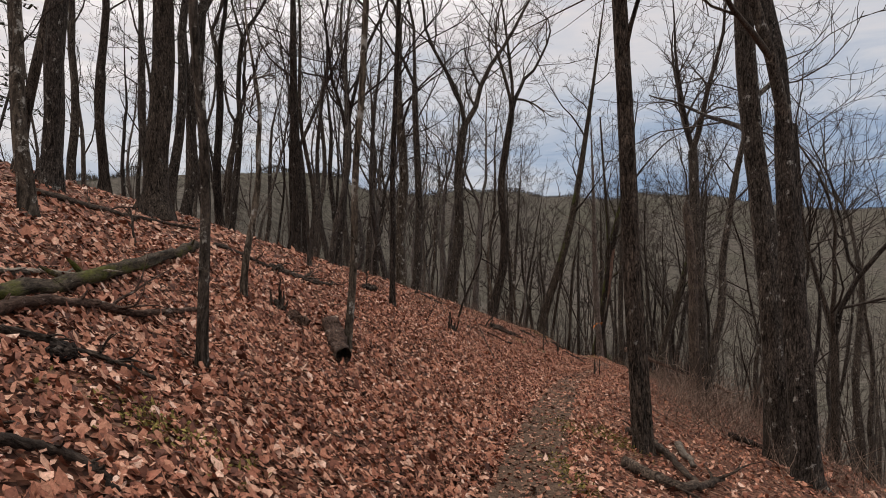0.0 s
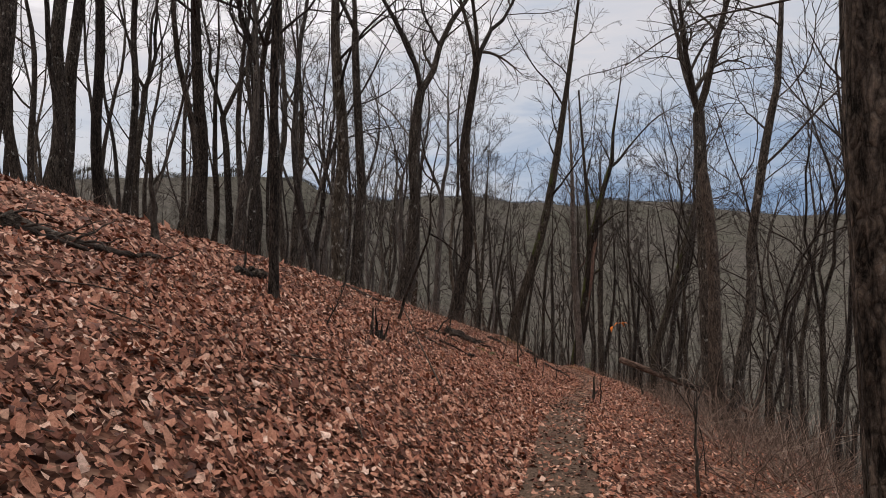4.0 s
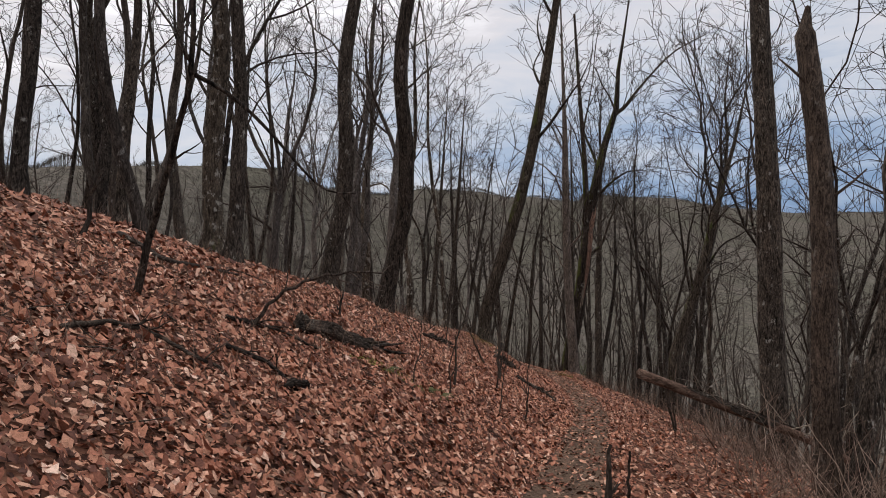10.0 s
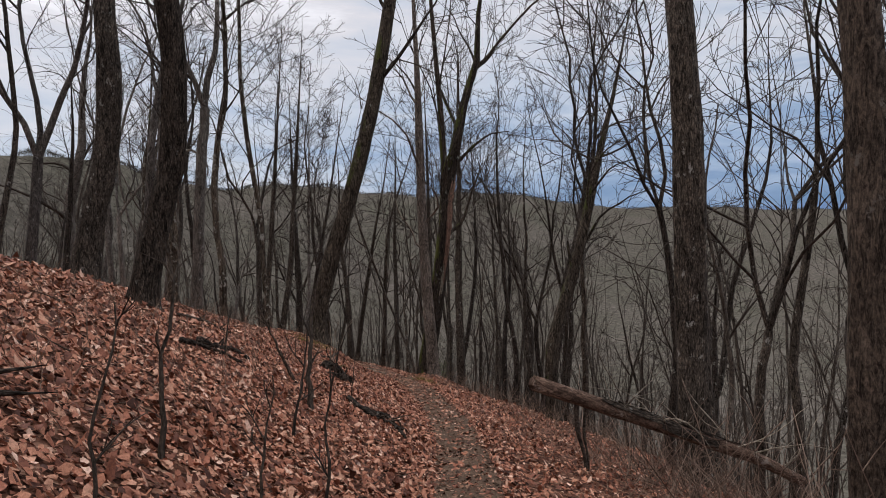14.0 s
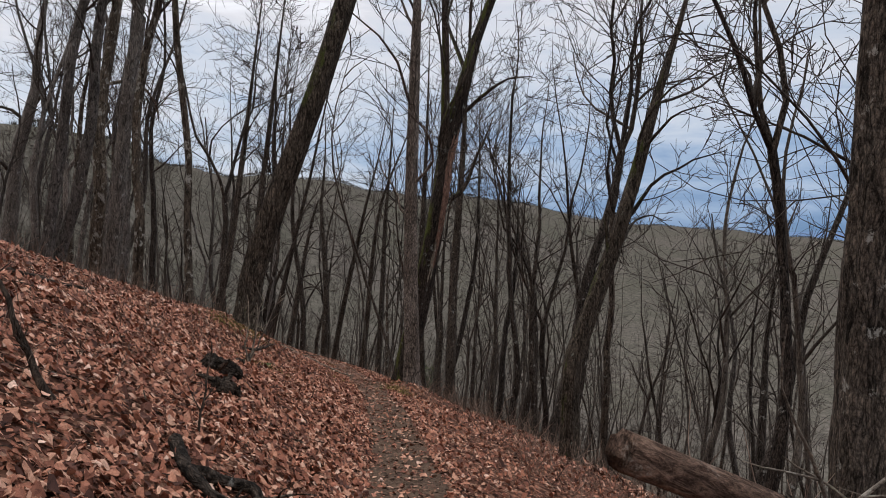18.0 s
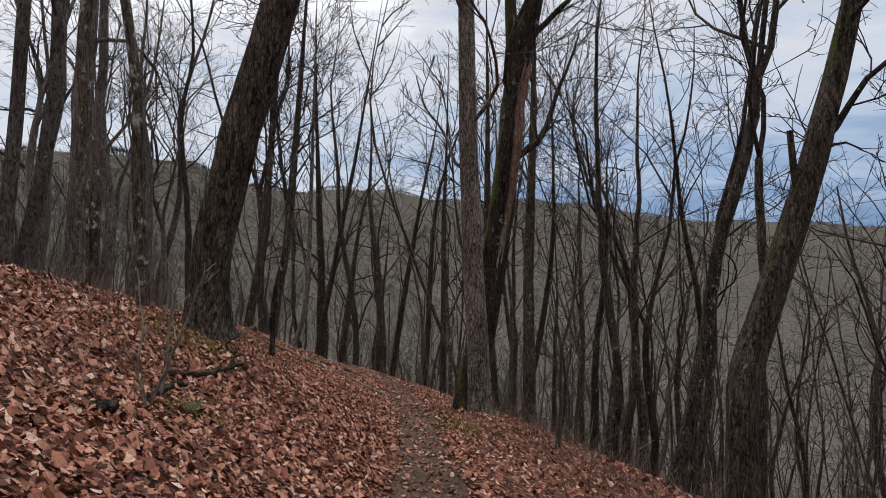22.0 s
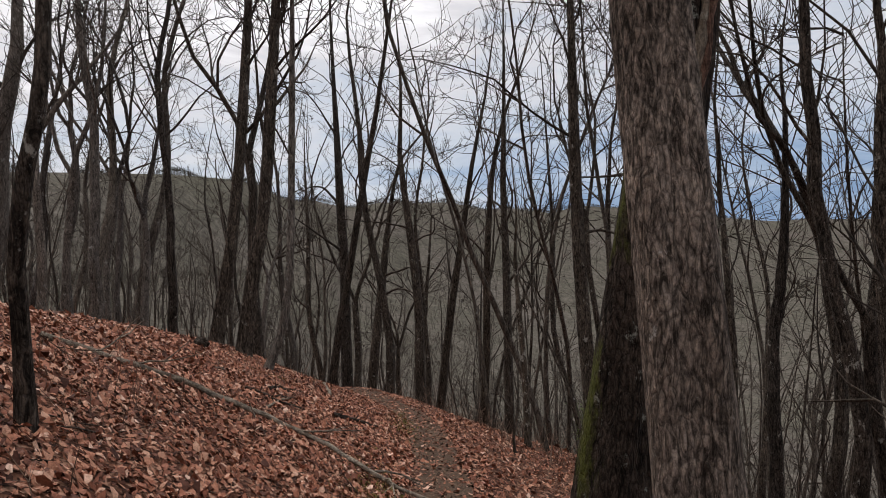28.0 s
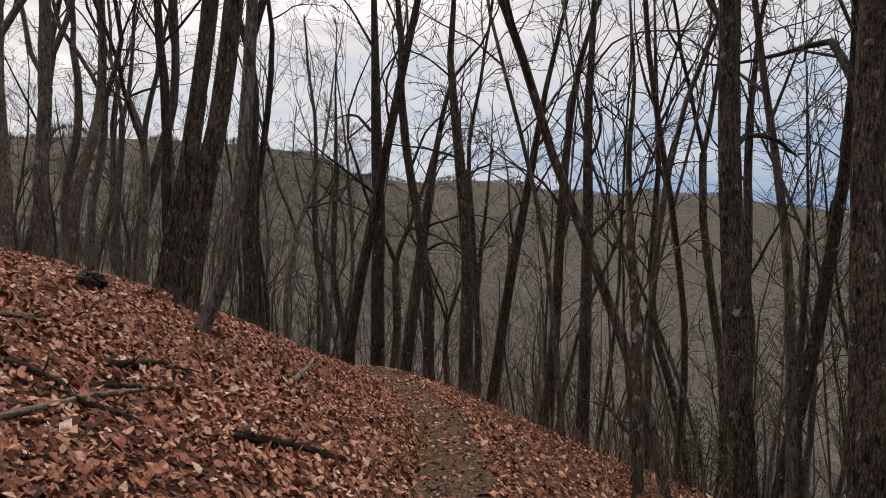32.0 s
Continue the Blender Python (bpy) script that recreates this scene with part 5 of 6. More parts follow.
def rotting_log(places, r, label):
    """An old log sunk in the leaves: a broken butt, a hollowed body and long torn splinters at its far end."""
    rng = np.random.default_rng(909)
    line = resample([(x, y, float(height(x, y)) + z) for x, y, z in places], 26)
    origin = line[0].copy()
    line = line - origin
    f = np.linspace(0, 1, 26)
    grain = rng.normal(0, 1, (32, 16))
    grain = sum(grain[k:k + 26] for k in range(7)) / 2.65
    a = np.arange(16) * (2 * math.pi / 16)
    rr = (r * np.interp(f, (0, 0.1, 0.55, 0.8, 1), (0.9, 1.1, 0.95, 0.6, 0.12)))[:, None] * np.maximum(0.35, 1 + 0.2 * grain - 0.35 * np.maximum(0, np.cos(a - 1.6))[None])
    body = Tubes()
    body.add(np.vstack([line[0] - (line[1] - line[0]) * 0.4, line]), np.vstack([rr[0] * 0.3, rr]), 16)
    whole = new("fallen_log", body.mesh("fallen_log", BARK["darkmoss"]))
    whole.location = origin
    tagged(whole, label, "log")
    way = unit(line[-1] - line[0])
    for k in range(7):
        splinter = Tubes()
        start = line[int(rng.integers(8, 20))] + rng.normal(0, 0.5 * r, 3) * np.array((1, 1, 0.6))
        splinter.add(wavy(rng, start, way + rng.normal(0, 0.12, 3), rng.uniform(0.5, 1.0), 5, 0.04, 0.0), r * np.array((0.22, 0.3, 0.26, 0.2, 0.12, 0.03))[:, None] * rng.uniform(0.5, 1.2, (6, 5)), 5)
        part("splinter", splinter.mesh("splinter", BARK["torn" if k < 2 else "dark"]), whole, "torn splinter of rotten wood")
    for k in range(4):
        butt = Tubes()
        start = line[0] + np.array((rng.normal(0, 0.35 * r), rng.normal(0, 0.35 * r), -0.05))
        butt.add(wavy(rng, start, (rng.normal(0, 0.15), rng.normal(0, 0.15), 1), rng.uniform(1.2, 2.2) * r, 4, 0.08, 0), r * np.array((0.62, 0.6, 0.5, 0.36, 0.1))[:, None] * rng.uniform(0.7, 1.2, (5, 8)), 8)
        part("broken_butt", butt.mesh("broken_butt", BARK["dark"]), whole)
    return lay(whole, line[-1] - line[0])


rotting_log(((1.78, 22.95, 0.06), (2.05, 23.2, 0.08), (2.38, 23.6, 0.06), (2.62, 24.1, 0.06), (2.88, 24.7, 0.12)), 0.115, "dark rotting log with moss and a torn end on leaves")


def leaf_shape(length, width, curl):
    """One toothed oval leaf with a folded midrib."""
    f = np.linspace(0, 1, 9)
    half = width * np.sin(np.clip(f * 1.02, 0, 1) ** 0.85 * math.pi) * 0.5 * (1 + 0.10 * np.array((0, 1, -1, 1, -1, 1, -1, 1, 0)))
    drop = -curl * f * f
    mid = np.stack([f * length, 0 * f, drop], 1)
    left = np.stack([f * length + 0.004, half, drop + 0.35 * half], 1)
    right = np.stack([f * length + 0.004, -half, drop + 0.35 * half], 1)
    v = np.concatenate([mid, left, right])
    q = [(i, i + 1, 9 + i + 1, 9 + i) for i in range(8)] + [(i, 18 + i, 18 + i + 1, i + 1) for i in range(8)]
    return v, np.array(q)


# a beech twig with its last orange leaves, over the edge of the trail
sprig = new("sapling")
sprig.location = (4.75, 14.35, float(height(4.75, 14.35)) - 0.03)
tagged(sprig, "thin beech sapling with a few orange leaves still clinging", "sapling")
top = np.array((3.55, 14.53, -0.62)) - np.array(sprig.location)
twig = Tubes()
spray_line = resample(((0, 0, 0), (-0.05, 0.02, 0.7), (-0.35, 0.1, 1.18), tuple(top + np.array((0.14, 0.015, 0.05))), tuple(top)), 16)
twig.add(spray_line, np.linspace(0.007, 0.0018, 16), 6)
part("stem", twig.mesh("stem", BARK["twig"]), sprig)
for off, yaw, pitch, size in (((0, 0, 0), 205, 48, 0.085), ((0.035, 0.005, 0.03), 30, -12, 0.075), ((0.085, 0.01, 0.045), 15, 20, 0.095), ((0.06, 0.0, 0.035), 185, 20, 0.06), ((0.11, 0.0, 0.04), 340, -15, 0.075)):
    v, q = leaf_shape(size, size * 0.55, size * 0.35)
    leaf = part("leaf", smooth_mesh("leaf", v, q, [ORANGE]), sprig, "orange dead beech leaf")
    leaf.matrix_local = pose(*(top + np.array(off)), 0, pitch, yaw)


def fern(x, y, seed, fronds=7, size=0.20):
    """A low green fern: arching fronds with small leaflets."""
    rng = np.random.default_rng(seed)
    whole = new("fern")
    whole.location = (x, y, float(height(x, y)) + 0.02)
    tagged(whole, "low green evergreen fern among fallen leaves", "fern")
    for k in range(fronds):
        a = 2 * math.pi * k / fronds + rng.uniform(-0.3, 0.3)
        n, f = size * rng.uniform(0.7, 1.15), np.linspace(0, 1, 9)
        spine = np.stack([n * f * math.cos(a), n * f * math.sin(a), n * (0.55 * f - 0.5 * f * f)], 1)
        across = np.array((-math.sin(a), math.cos(a), 0.0))
        v, q = [], []
        for i in range(1, 9):
            w = n * 0.22 * math.sin(math.pi * min(0.15 + 0.85 * f[i], 1.0)) + 0.006
            for s in (1, -1):
                o = len(v)
                ahead = (spine[i] - spine[i - 1]) * 0.42
                v += [spine[i] - ahead, spine[i] + ahead, spine[i] + across * s * w + ahead * 0.9 + np.array((0, 0, -0.012)), spine[i] + across * s * w - ahead * 0.2 + np.array((0, 0, -0.012))]
                q.append((o, o + 1, o + 2, o + 3))
        part("frond", smooth_mesh("frond", np.array(v), np.array(q), [FERN], False), whole)


for k, (fx0, fy0) in enumerate(((3.45, 22.86), (3.60, 22.87), (2.91, 22.90), (6.45, 35.71))):
    fern(fx0, fy0, 400 + k)


def evergreen(x, y, tall, seed):
    """A hemlock: straight stem, drooping boughs with flat dark needles."""
    rng = np.random.default_rng(seed)
    whole = new("hemlock")
    whole.location = (x, y, float(height(x, y)) - 0.1)
    tagged(whole, "dark green hemlock among bare trees up the slope", "evergreen tree")
    stem = Tubes()
    stem.add(np.array([(0, 0, z) for z in np.linspace(0, tall, 12)]), np.linspace(0.16, 0.02, 12), 8)
    part("trunk", stem.mesh("trunk", BARK["dark"]), whole)
    boughs, v, q = Tubes(), [], []
    for k in range(int(tall * 5)):
        z = rng.uniform(0.12, 0.97) * tall
        a, n = rng.uniform(0, 6.283), (1.05 - z / tall) * rng.uniform(1.6, 3.2) + 0.3
        b = branch_line(rng, (0, 0, z), (math.cos(a), math.sin(a), 0.05), n, 7, 0.07, -0.05)
        boughs.add(b, np.linspace(0.022, 0.004, 8), 4)
        for i in range(1, 8):
            for _ in range(9):
                o = len(v)
                c = b[i] + rng.normal(0, 0.16, 3) * np.array((1, 1, 0.35))
                u, w = rng.normal(0, 1, 3) * np.array((1, 1, 0.3)), rng.normal(0, 1, 3) * np.array((1, 1, 0.3))
                u, w = unit(u) * rng.uniform(0.05, 0.13), unit(w) * 0.03
                v += [c - u - w, c + u - w, c + u + w, c - u + w]
                q.append((o, o + 1, o + 2, o + 3))
    tagged(part("boughs", boughs.mesh("boughs", BARK["dark"]), whole), "many thin drooping hemlock boughs", kind="stuff")
    tagged(part("needles", smooth_mesh("needles", np.array(v), np.array(q), [HEMLOCK], False), whole), "flat dark green hemlock needles", kind="stuff")


evergreen(-12.6, 15.5, 9, 1)
evergreen(-17.5, 22, 11, 2)


def bush(x, y, tall, wide, seed):
    """A shrub in its first green: thin arching stems with small leaves on their upper half."""
    rng = np.random.default_rng(seed)
    whole = new("bush")
    whole.location = (x, y, float(height(x, y)) - 0.05)
    tagged(whole, "small green leafy bush among bare trunks", "bush")
    v, q = [], []
    for k in range(9):
        a = rng.uniform(0, 6.283)
        b = branch_line(rng, (0.1 * math.cos(a), 0.1 * math.sin(a), 0), (0.35 * wide * math.cos(a), 0.35 * wide * math.sin(a), tall), tall * rng.uniform(0.75, 1.05), 10, 0.07, 0.0)
        stem = Tubes()
        stem.add(b, np.linspace(0.014, 0.004, len(b)), 5)
        part("stem", stem.mesh("stem", BARK["twig"]), whole)
        for i in range(4, len(b)):
            for _ in range(26):
                o = len(v)
                c = b[i] + rng.normal(0, 0.17 * wide, 3)
                u, w = unit(rng.normal(0, 1, 3)) * rng.uniform(0.02, 0.045), unit(rng.normal(0, 1, 3)) * rng.uniform(0.012, 0.025)
                v += [c - u, c + w, c + u, c - w]
                q.append((o, o + 1, o + 2, o + 3))
    tagged(part("leaves", smooth_mesh("leaves", np.array(v), np.array(q), [BUSH], False), whole), "small fresh green leaves", kind="stuff")


bush(15.65, 59.00, 2.35, 0.9, 31)

# ---- the rest of the forest: alike trees further down the slope and up the hill ----
def plain_tree(seed, tall, r, kind, forked):
    """One of a few patterns that the further trees are copied from, built at the origin."""
    rng = np.random.default_rng(seed)
    whole = new("tree")
    tagged(whole, LABELS[kind], "tree", "further forest trees")
    mat = BARK["oak" if seed % 3 == 0 else "slim"]
    s = np.linspace(0, 1, 19) ** 1.2
    p1, p2 = rng.uniform(0, 6.3, 2)
    line = s[:, None] * tall * np.array((rng.uniform(-0.06, 0.06), rng.uniform(-0.06, 0.06), 1.0))
    line[:, 0] += 0.2 * (np.sin(line[:, 2] * 0.55 + p1) - math.sin(p1)) + crook(rng, line[:, 2], tall, 0.06)
    line[:, 1] += 0.2 * (np.sin(line[:, 2] * 0.5 + p2) - math.sin(p2)) + crook(rng, line[:, 2], tall, 0.06)
    rad = r * (1.15 - 0.95 * s) + 0.35 * r * np.exp(-line[:, 2] / 0.4)
    trunk = Tubes()
    trunk.add(line, rad, 7)
    part("trunk", trunk.mesh("trunk", mat), whole)
    crown = Tubes()
    n = 9 if kind == "oak" else 6
    low = 0.34 if forked else 0.42
    for k in range(n):
        f = low + (0.96 - low) * (k + rng.uniform(0, 1)) / n
        at = np.array([np.interp(f * tall, line[:, 2], line[:, q]) for q in range(3)])
        limb_line = wavy(rng, at, side_way(rng, np.array((0, 0, 1.0)), rng.uniform(0.4, 0.95)), tall * rng.uniform(0.18, 0.34) * (1.25 - 0.7 * f), 5, 0.18, 0.06)
        lr = r * (1.15 - f) * (0.62 if forked and k < 2 else 0.42)
        crown.add(limb_line, np.linspace(lr, lr * 0.2 + 0.006, 6), 5)
        spray(rng, crown, limb_line, lr * 0.6, 5, 3, 3)
    part("crown", crown.mesh("crown", BARK["twig"]), whole)
    return whole


rng = np.random.default_rng(7)
patterns = [plain_tree(50 + k, (15, 18, 12, 20, 13, 16, 10, 14)[k], (0.12, 0.16, 0.07, 0.20, 0.085, 0.13, 0.06, 0.10)[k], "thin" if k in (2, 6) else "oak", k % 2 == 0) for k in range(8)]
spots = []


def clear_of(x, y, gap):
    return all((x - a) ** 2 + (y - b) ** 2 > gap * gap for a, b in spots)


used = [False] * len(patterns)
for region, count in (((12, 75, -12, 48), 56), ((14, 60, 48, 112), 74), ((-22, 16, 76, 125), 46), ((-60, -13, 30, 100), 50), ((-45, -16, 4, 30), 11), ((-8, 14, 62, 82), 16), ((-15, -2.5, 24, 46), 18)):
    tries, placed = 0, []
    while len(placed) < count and tries < 3000:
        tries += 1
        x, y = rng.uniform(region[0], region[1]), rng.uniform(region[2], region[3])
        d = x - float(along(y, TRAIL_X))
        if (0 < d < 11 + 0.25 * abs(y - 30) * (y < 30) and y < 60) or (y < 12 and x < 18) or (abs(d) < 1.6 and y < 70) or not clear_of(x, y, 2.2):
            continue
        spots.append((x, y))
        placed.append((math.hypot(x - 8, y - 30), x, y))
    for _, x, y in sorted(placed):
        k = int(rng.integers(len(patterns)))
        m = pose(x, y, float(height(x, y)) - 0.15, rng.normal(0, 3), rng.normal(0, 3), rng.uniform(0, 360)) @ Matrix.Scale(rng.uniform(0.85, 1.2), 4)
        if used[k]:
            copy_thing(patterns[k], m).matrix_basis = m
        else:
            patterns[k].matrix_basis = m
            used[k] = True
slim = Tubes()
for k in range(800):
    if 640 <= k < 820:
        y = rng.uniform(52, 92)
        x = 12 + rng.uniform(0, 26) ** 1.0
    elif k >= 820:
        y = rng.uniform(20, 62)
        x = float(along(y, TRAIL_X)) + rng.uniform(12, 30)
    elif k < 400:
        y = rng.uniform(-5, 105)
        x = float(along(min(y, 60), TRAIL_X)) + rng.uniform(14, 62)
    else:
        x, y = rng.uniform(-30, 24), rng.uniform(80, 135)
    if y < 14 and x < 22:
        continue
    tall, r = rng.uniform(10, 19), rng.uniform(0.035, 0.10)
    b = wavy(rng, (x, y, float(height(x, y)) - 0.3), (rng.normal(0, 0.06), rng.normal(0, 0.06), 1), tall, 12, 0.055, 0.05)
    slim.add(b, r * np.linspace(1, 0.08, 13) ** 0.8, 5)
    for _ in range(9):
        j = int(rng.integers(4, 12))
        c = wavy(rng, b[j] + (b[j + 1] - b[j]) * rng.random(), side_way(rng, unit(b[j + 1] - b[j]), rng.uniform(0.4, 0.9)), tall * rng.uniform(0.08, 0.22), 4, 0.18, 0.06)
        slim.add(c, np.linspace(r * 0.4, 0.005, 5), 3)
        for i in (1, 2):
            slim.add(wavy(rng, c[i], side_way(rng, unit(c[i + 1] - c[i]), rng.uniform(0.4, 0.9)), tall * rng.uniform(0.04, 0.09), 2, 0.22, 0.06), (0.0105, 0.009, 0.006), 3)
tagged(new("woods", slim.mesh("woods", BARK["slim"])), "many slender bare grey trees deeper in the forest", "woods", kind="stuff")

# the woods on the far slopes, too many to count
far_v, far_q, far_n = [], [], 0
count = 15000
fa = rng.uniform(-42, 58, count)
fr_crest = np.interp(fa, (-60, -22, -8, 5, 18, 30, 45, 70), (260, 330, 500, 720, 900, 1150, 1500, 1700))
fr = np.where(rng.random(count) < 0.5, fr_crest * rng.uniform(0.93, 1.0, count), fr_crest * rng.uniform(0.25, 0.9, count))
fr = np.maximum(fr, 110)
fx, fy = 5 + fr * np.sin(np.radians(fa)), 20 + fr * np.cos(np.radians(fa))
fz = height(fx, fy)
tri = []
for k in range(count):
    tall = rng.uniform(2.4, 5.0) if fr[k] < 0.91 * fr_crest[k] else rng.uniform(1.5, 3.6)
    w = 0.03 + 0.00013 * fr[k]
    for lean, f in ((0.05, 1.0), (0.30, 0.85), (-0.28, 0.9)):
        b = rng.uniform(0, 6.3)
        low = 0.0 if f == 1.0 else tall * rng.uniform(0.3, 0.55)
        c, s = math.cos(b), math.sin(b)
        tip = (fx[k] + lean * (tall - low) * 1.0, fy[k] + lean * 0.5 * tall * s, fz[k] + tall * f * rng.uniform(0.85, 1.05))
        foot = fz[k] + low - (4.0 if low == 0 else 1.0)
        tri.append(((fx[k] - w * c, fy[k] - w * s, foot), (fx[k] + w * c, fy[k] + w * s, foot), tip))
        tri.append(((fx[k] + w * s, fy[k] - w * c, foot), (fx[k] - w * s, fy[k] + w * c, foot), tip))
far_woods = smooth_mesh("far_woods", np.array(tri).reshape(-1, 3), np.arange(len(tri) * 3).reshape(-1, 3), [WOODS], False)
tagged(new("far_woods", far_woods), "grey-brown leafless woods covering the far ridge", "woods", kind="stuff")

# ---- undergrowth: dead stems and briars below the trail and round the trees ----
def stems(name, label, spots_xyz, tall, thick, lean, mat, seed, sides=3, steps=4):
    rng = np.random.default_rng(seed)
    bundle = Tubes()
    for x, y in spots_xyz:
        z = float(height(x, y)) - 0.03
        way = np.array((rng.normal(0, lean), rng.normal(0, lean), 1.0))
        n = tall * rng.uniform(0.35, 1.2)
        b = branch_line(rng, (x, y, z), way, n, steps, 0.14, -0.01)
        bundle.add(b, np.linspace(thick, thick * 0.35, steps + 1), sides)
        for _ in range(int(rng.integers(0, 4))):
            j = int(rng.integers(1, steps))
            bundle.add(branch_line(rng, b[j], side_way(rng, unit(b[j] - b[j - 1]), 0.8), n * rng.uniform(0.15, 0.4), 2, 0.2, 0.02), (thick * 0.6, thick * 0.45, thick * 0.25), 3)
    return tagged(new(name, bundle.mesh(name, mat)), label, "undergrowth", kind="stuff")


rng = np.random.default_rng(21)
by = rng.uniform(6, 64, 2500)
bd = 1.3 + np.abs(rng.gamma(2.0, 1.9, 2500)) + 2.2 * (by < 16)
stems("undergrowth", "tangle of thin dead stems and briars below the footpath", np.stack([along(by, TRAIL_X) + bd, by], 1), 0.8, 0.006, 0.55, STRAW, 5)
by = rng.uniform(13, 30, 1000)
bd = 2.2 + np.abs(rng.gamma(2.2, 1.3, 1000))
stems("briars", "tangle of arching grey briars round the fallen log", np.stack([along(by, TRAIL_X) + bd, by], 1), 1.5, 0.009, 0.9, STRAW, 15, 3, 5)
by = rng.uniform(10, 80, 1500)
bd = -rng.uniform(2.0, 16.0, 1500)
by2 = rng.uniform(18, 46, 700)
stems("dead_weeds", "thin dead weed stems among the leaves", np.concatenate([np.stack([along(by, TRAIL_X) + bd, by], 1), np.stack([along(by2, TRAIL_X) - rng.uniform(2.6, 6, 700), by2], 1)]), 0.55, 0.004, 0.3, STRAW, 6)
by = rng.uniform(-6, 100, 1000)
bx = along(by, TRAIL_X) + rng.uniform(7.5, 40, 1000)
stems("thicket", "grey thicket of thin bare saplings down the slope", np.stack([bx, by], 1), 4.2, 0.016, 0.07, BARK["twig"], 8, 3, 5)

# ---- fallen leaves ----
def leaf_field(name, label, x, y, size, mat, seed, corners, lift=0.03, tilt=0.5):
    """Curled leaves strewn at the given places, each a strip of faces from tip to stalk; corners: 4, 6 or 8 of its outline."""
    rng = np.random.default_rng(seed)
    n, k = len(x), corners
    half = k // 2
    u = np.cos(np.arange(k) * math.pi / half)
    wide = np.sin(np.arange(k) * math.pi / half)
    lx = u[None] * rng.uniform(0.75, 1.25, (n, k)) * 0.5
    ly = wide[None] * rng.uniform(0.45, 1.4, (n, k)) * rng.uniform(0.22, 0.48, (n, 1))
    lz = rng.uniform(-0.6, 1.1, (n, 1)) * lx ** 2 + rng.uniform(-0.8, 2.2, (n, 1)) * ly ** 2 + rng.uniform(-1.2, 1.2, (n, 1)) * lx * ly + rng.normal(0, 0.07, (n, k))
    pts = np.stack([lx, ly, lz], -1) * size[:, None, None]
    yaw, t1, t2 = rng.uniform(0, 6.283, n), rng.normal(0, tilt, n), rng.normal(0, tilt, n)
    cy, sy = np.cos(yaw), np.sin(yaw)
    px = pts[:, :, 0] * cy[:, None] - pts[:, :, 1] * sy[:, None]
    py = pts[:, :, 0] * sy[:, None] + pts[:, :, 1] * cy[:, None]
    gx = (near_height(x + 0.2, y) - near_height(x - 0.2, y)) / 0.4
    gy = (near_height(x, y + 0.2) - near_height(x, y - 0.2)) / 0.4
    pz = pts[:, :, 2] + px * (gx + np.tan(np.clip(t1, -1.0, 1.0)))[:, None] + py * (gy + np.tan(np.clip(t2, -1.0, 1.0)))[:, None]
    base = near_height(x, y) + rng.uniform(0.1, 1.0, n) * lift + size * 0.07
    v = np.stack([px + x[:, None], py + y[:, None], pz + base[:, None]], -1)
    f = [(0, 1, k - 1)]
    for i in range(1, half - 1):
        f += [(i, i + 1, k - i - 1), (i, k - i - 1, k - i)]
    f.append((half - 1, half, half + 1))
    faces = (np.array(f)[None] + (np.arange(n) * k)[:, None, None]).reshape(-1, 3)
    return tagged(new(name, smooth_mesh(name, v.reshape(-1, 3), faces, [mat], True)), label, "fallen leaves", kind="stuff")


rng = np.random.default_rng(31)


def strewn(count, y0, y1, low, high, power=1.0):
    y = rng.uniform(y0, y1, count)
    d = low + (high - low) * rng.random(count) ** power
    return along(y, TRAIL_X) + d, y


def leaf_sizes(n, mean):
    return np.clip(rng.lognormal(math.log(mean), 0.30, n), mean * 0.5, mean * 1.65)


x, y = strewn(70000, -1, 62, -0.34, -1.9, 1.1)
leaf_field("leaf_litter", "deep layer of curled reddish-brown fallen leaves beside the footpath", x, y, leaf_sizes(len(x), 0.046), LEAF, 1, 8, 0.045, 0.42)
x, y = strewn(98000, -1, 62, -1.7, -4.0)
leaf_field("leaf_litter", "curled reddish-brown fallen leaves up the bank", x, y, leaf_sizes(len(x), 0.049), LEAF, 12, 6, 0.045, 0.42)
x, y = strewn(70000, -1, 62, -3.8, -7.2, 1.2)
leaf_field("leaf_litter", "reddish-brown fallen leaves on the slope above the footpath", x, y, leaf_sizes(len(x), 0.060), LEAF, 11, 6, 0.045, 0.42)
x, y = strewn(46000, 1, 62, 0.36, 5.5, 1.6)
leaf_field("leaf_litter", "layer of brown fallen leaves on the bank below the footpath", x, y, leaf_sizes(len(x), 0.050), LEAF, 2, 6, 0.04, 0.40)
x, y = strewn(44000, -1, 70, -6.8, -17.0, 1.5)
leaf_field("leaf_litter", "brown fallen leaves covering the slope above", x, y, leaf_sizes(len(x), 0.11), LEAF, 3, 4, 0.04, 0.3)
x, y = strewn(6000, 4, 66, 4.0, 12)
leaf_field("leaf_litter", "scattered brown leaves on the slope below", x, y, leaf_sizes(len(x), 0.14), LEAF, 4, 6, 0.04, 0.3)
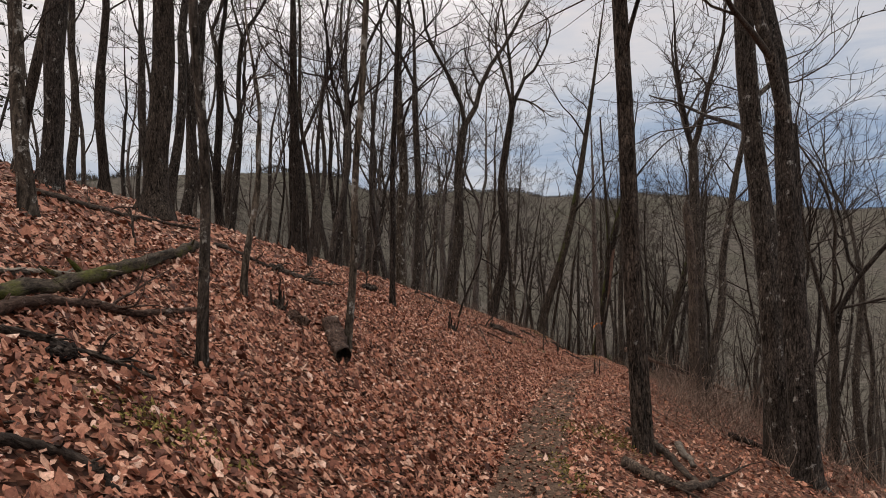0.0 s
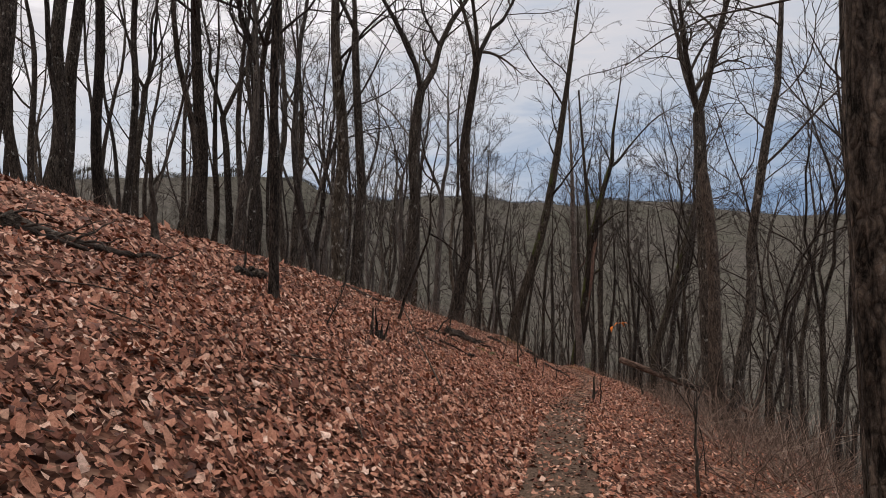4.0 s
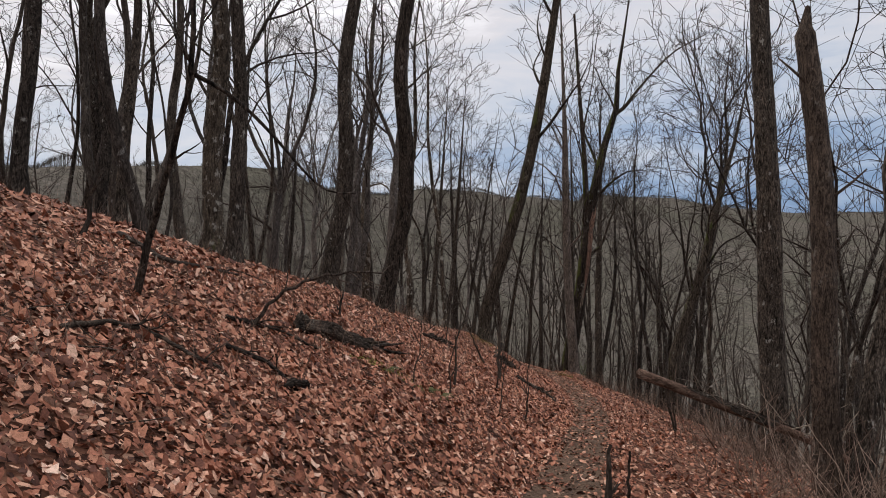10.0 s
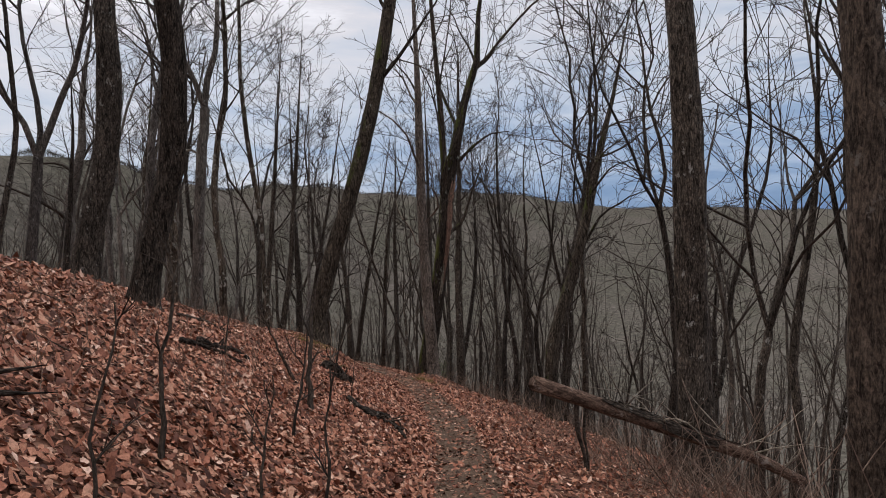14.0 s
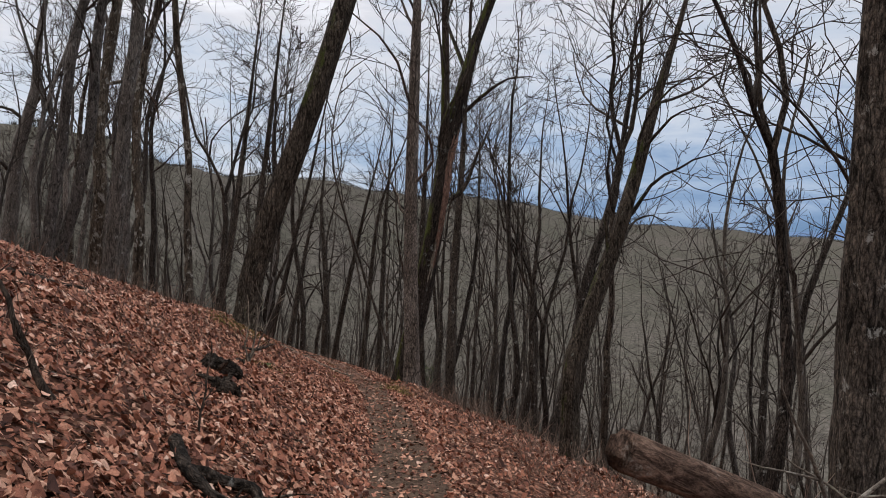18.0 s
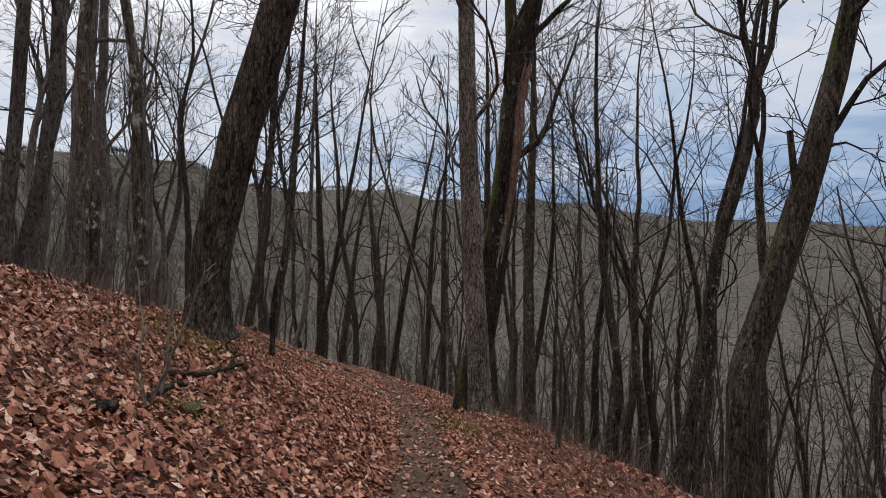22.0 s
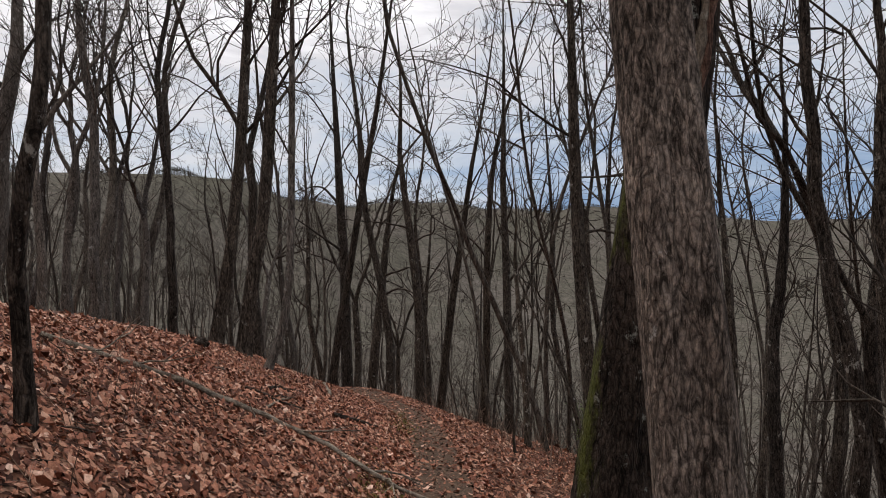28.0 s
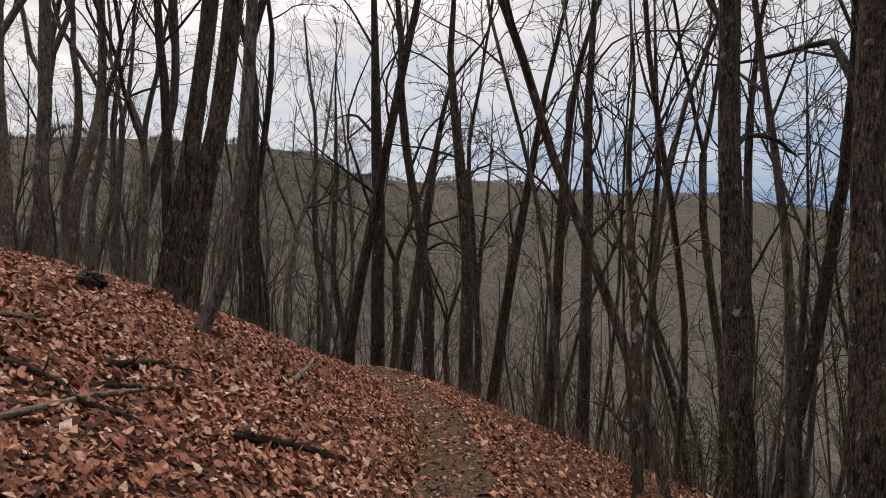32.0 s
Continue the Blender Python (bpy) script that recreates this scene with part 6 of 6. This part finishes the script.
x, y = strewn(30000, -1, 64, -0.52, 0.5)
leaf_field("trail_litter", "broken dark brown leaf bits trodden into the footpath", x, y, leaf_sizes(len(x), 0.042), MULCH, 5, 6, 0.03, 0.25)
x, y = strewn(17000, -1, 64, -0.68, 0.64)
leaf_field("trail_litter", "brown leaves lying on the footpath", x, y, leaf_sizes(len(x), 0.050), LEAF, 6, 8, 0.035, 0.25)
# small sticks among the leaves
sticks = Tubes()
for x, y in zip(*strewn(1300, 0, 62, -0.4, -7.0)):
    z, a, n = float(near_height(x, y)) + 0.035, rng.uniform(0, 6.283), rng.lognormal(-1.5, 0.6)
    end = (x + n * math.cos(a), y + n * math.sin(a))
    way = (end[0] - x, end[1] - y, float(near_height(*end)) + 0.045 + rng.uniform(0, 0.1) * n - z)
    sticks.add(wavy(rng, (x, y, z), way, n, 3, 0.10, 0.0), rng.uniform(0.003, 0.008) * np.array((1, 0.9, 0.75, 0.4)), 4)
tagged(new("twig_litter", sticks.mesh("twig_litter", BARK["dead"])), "small dead twigs and sticks lying among the leaves", "twigs", kind="stuff")
# moss at the edges of the trail and round old wood
moss_x, moss_y = [], []
for cx, cy, across, length, count in ((1.75, 8.6, 0.12, 1.0, 220), (2.42, 8.7, 0.18, 0.8, 260), (1.2, 5.9, 0.10, 1.2, 350), (8.55, 41.6, 0.16, 1.2, 500), (9.75, 40.2, 0.22, 0.8, 600), (9.2, 51.4, 0.14, 2.2, 800), (8.85, 45.2, 0.16, 1.4, 400), (6.5, 35.8, 0.2, 0.25, 250), (-1.55, 3.55, 0.25, 0.25, 250), (2.9, 22.9, 0.25, 0.25, 250), (6.8, 51.1, 0.3, 0.3, 250), (6.0, 38.1, 0.32, 0.5, 800)):
    moss_x.append(rng.normal(cx, across, 3 * count))
    moss_y.append(rng.normal(cy, length * 0.5, 3 * count))
x, y = np.concatenate(moss_x), np.concatenate(moss_y)
leaf_field("moss", "low yellow-green moss at the footpath's edge", x, y, leaf_sizes(len(x), 0.022), MOSS, 9, 4, 0.05, 0.6)
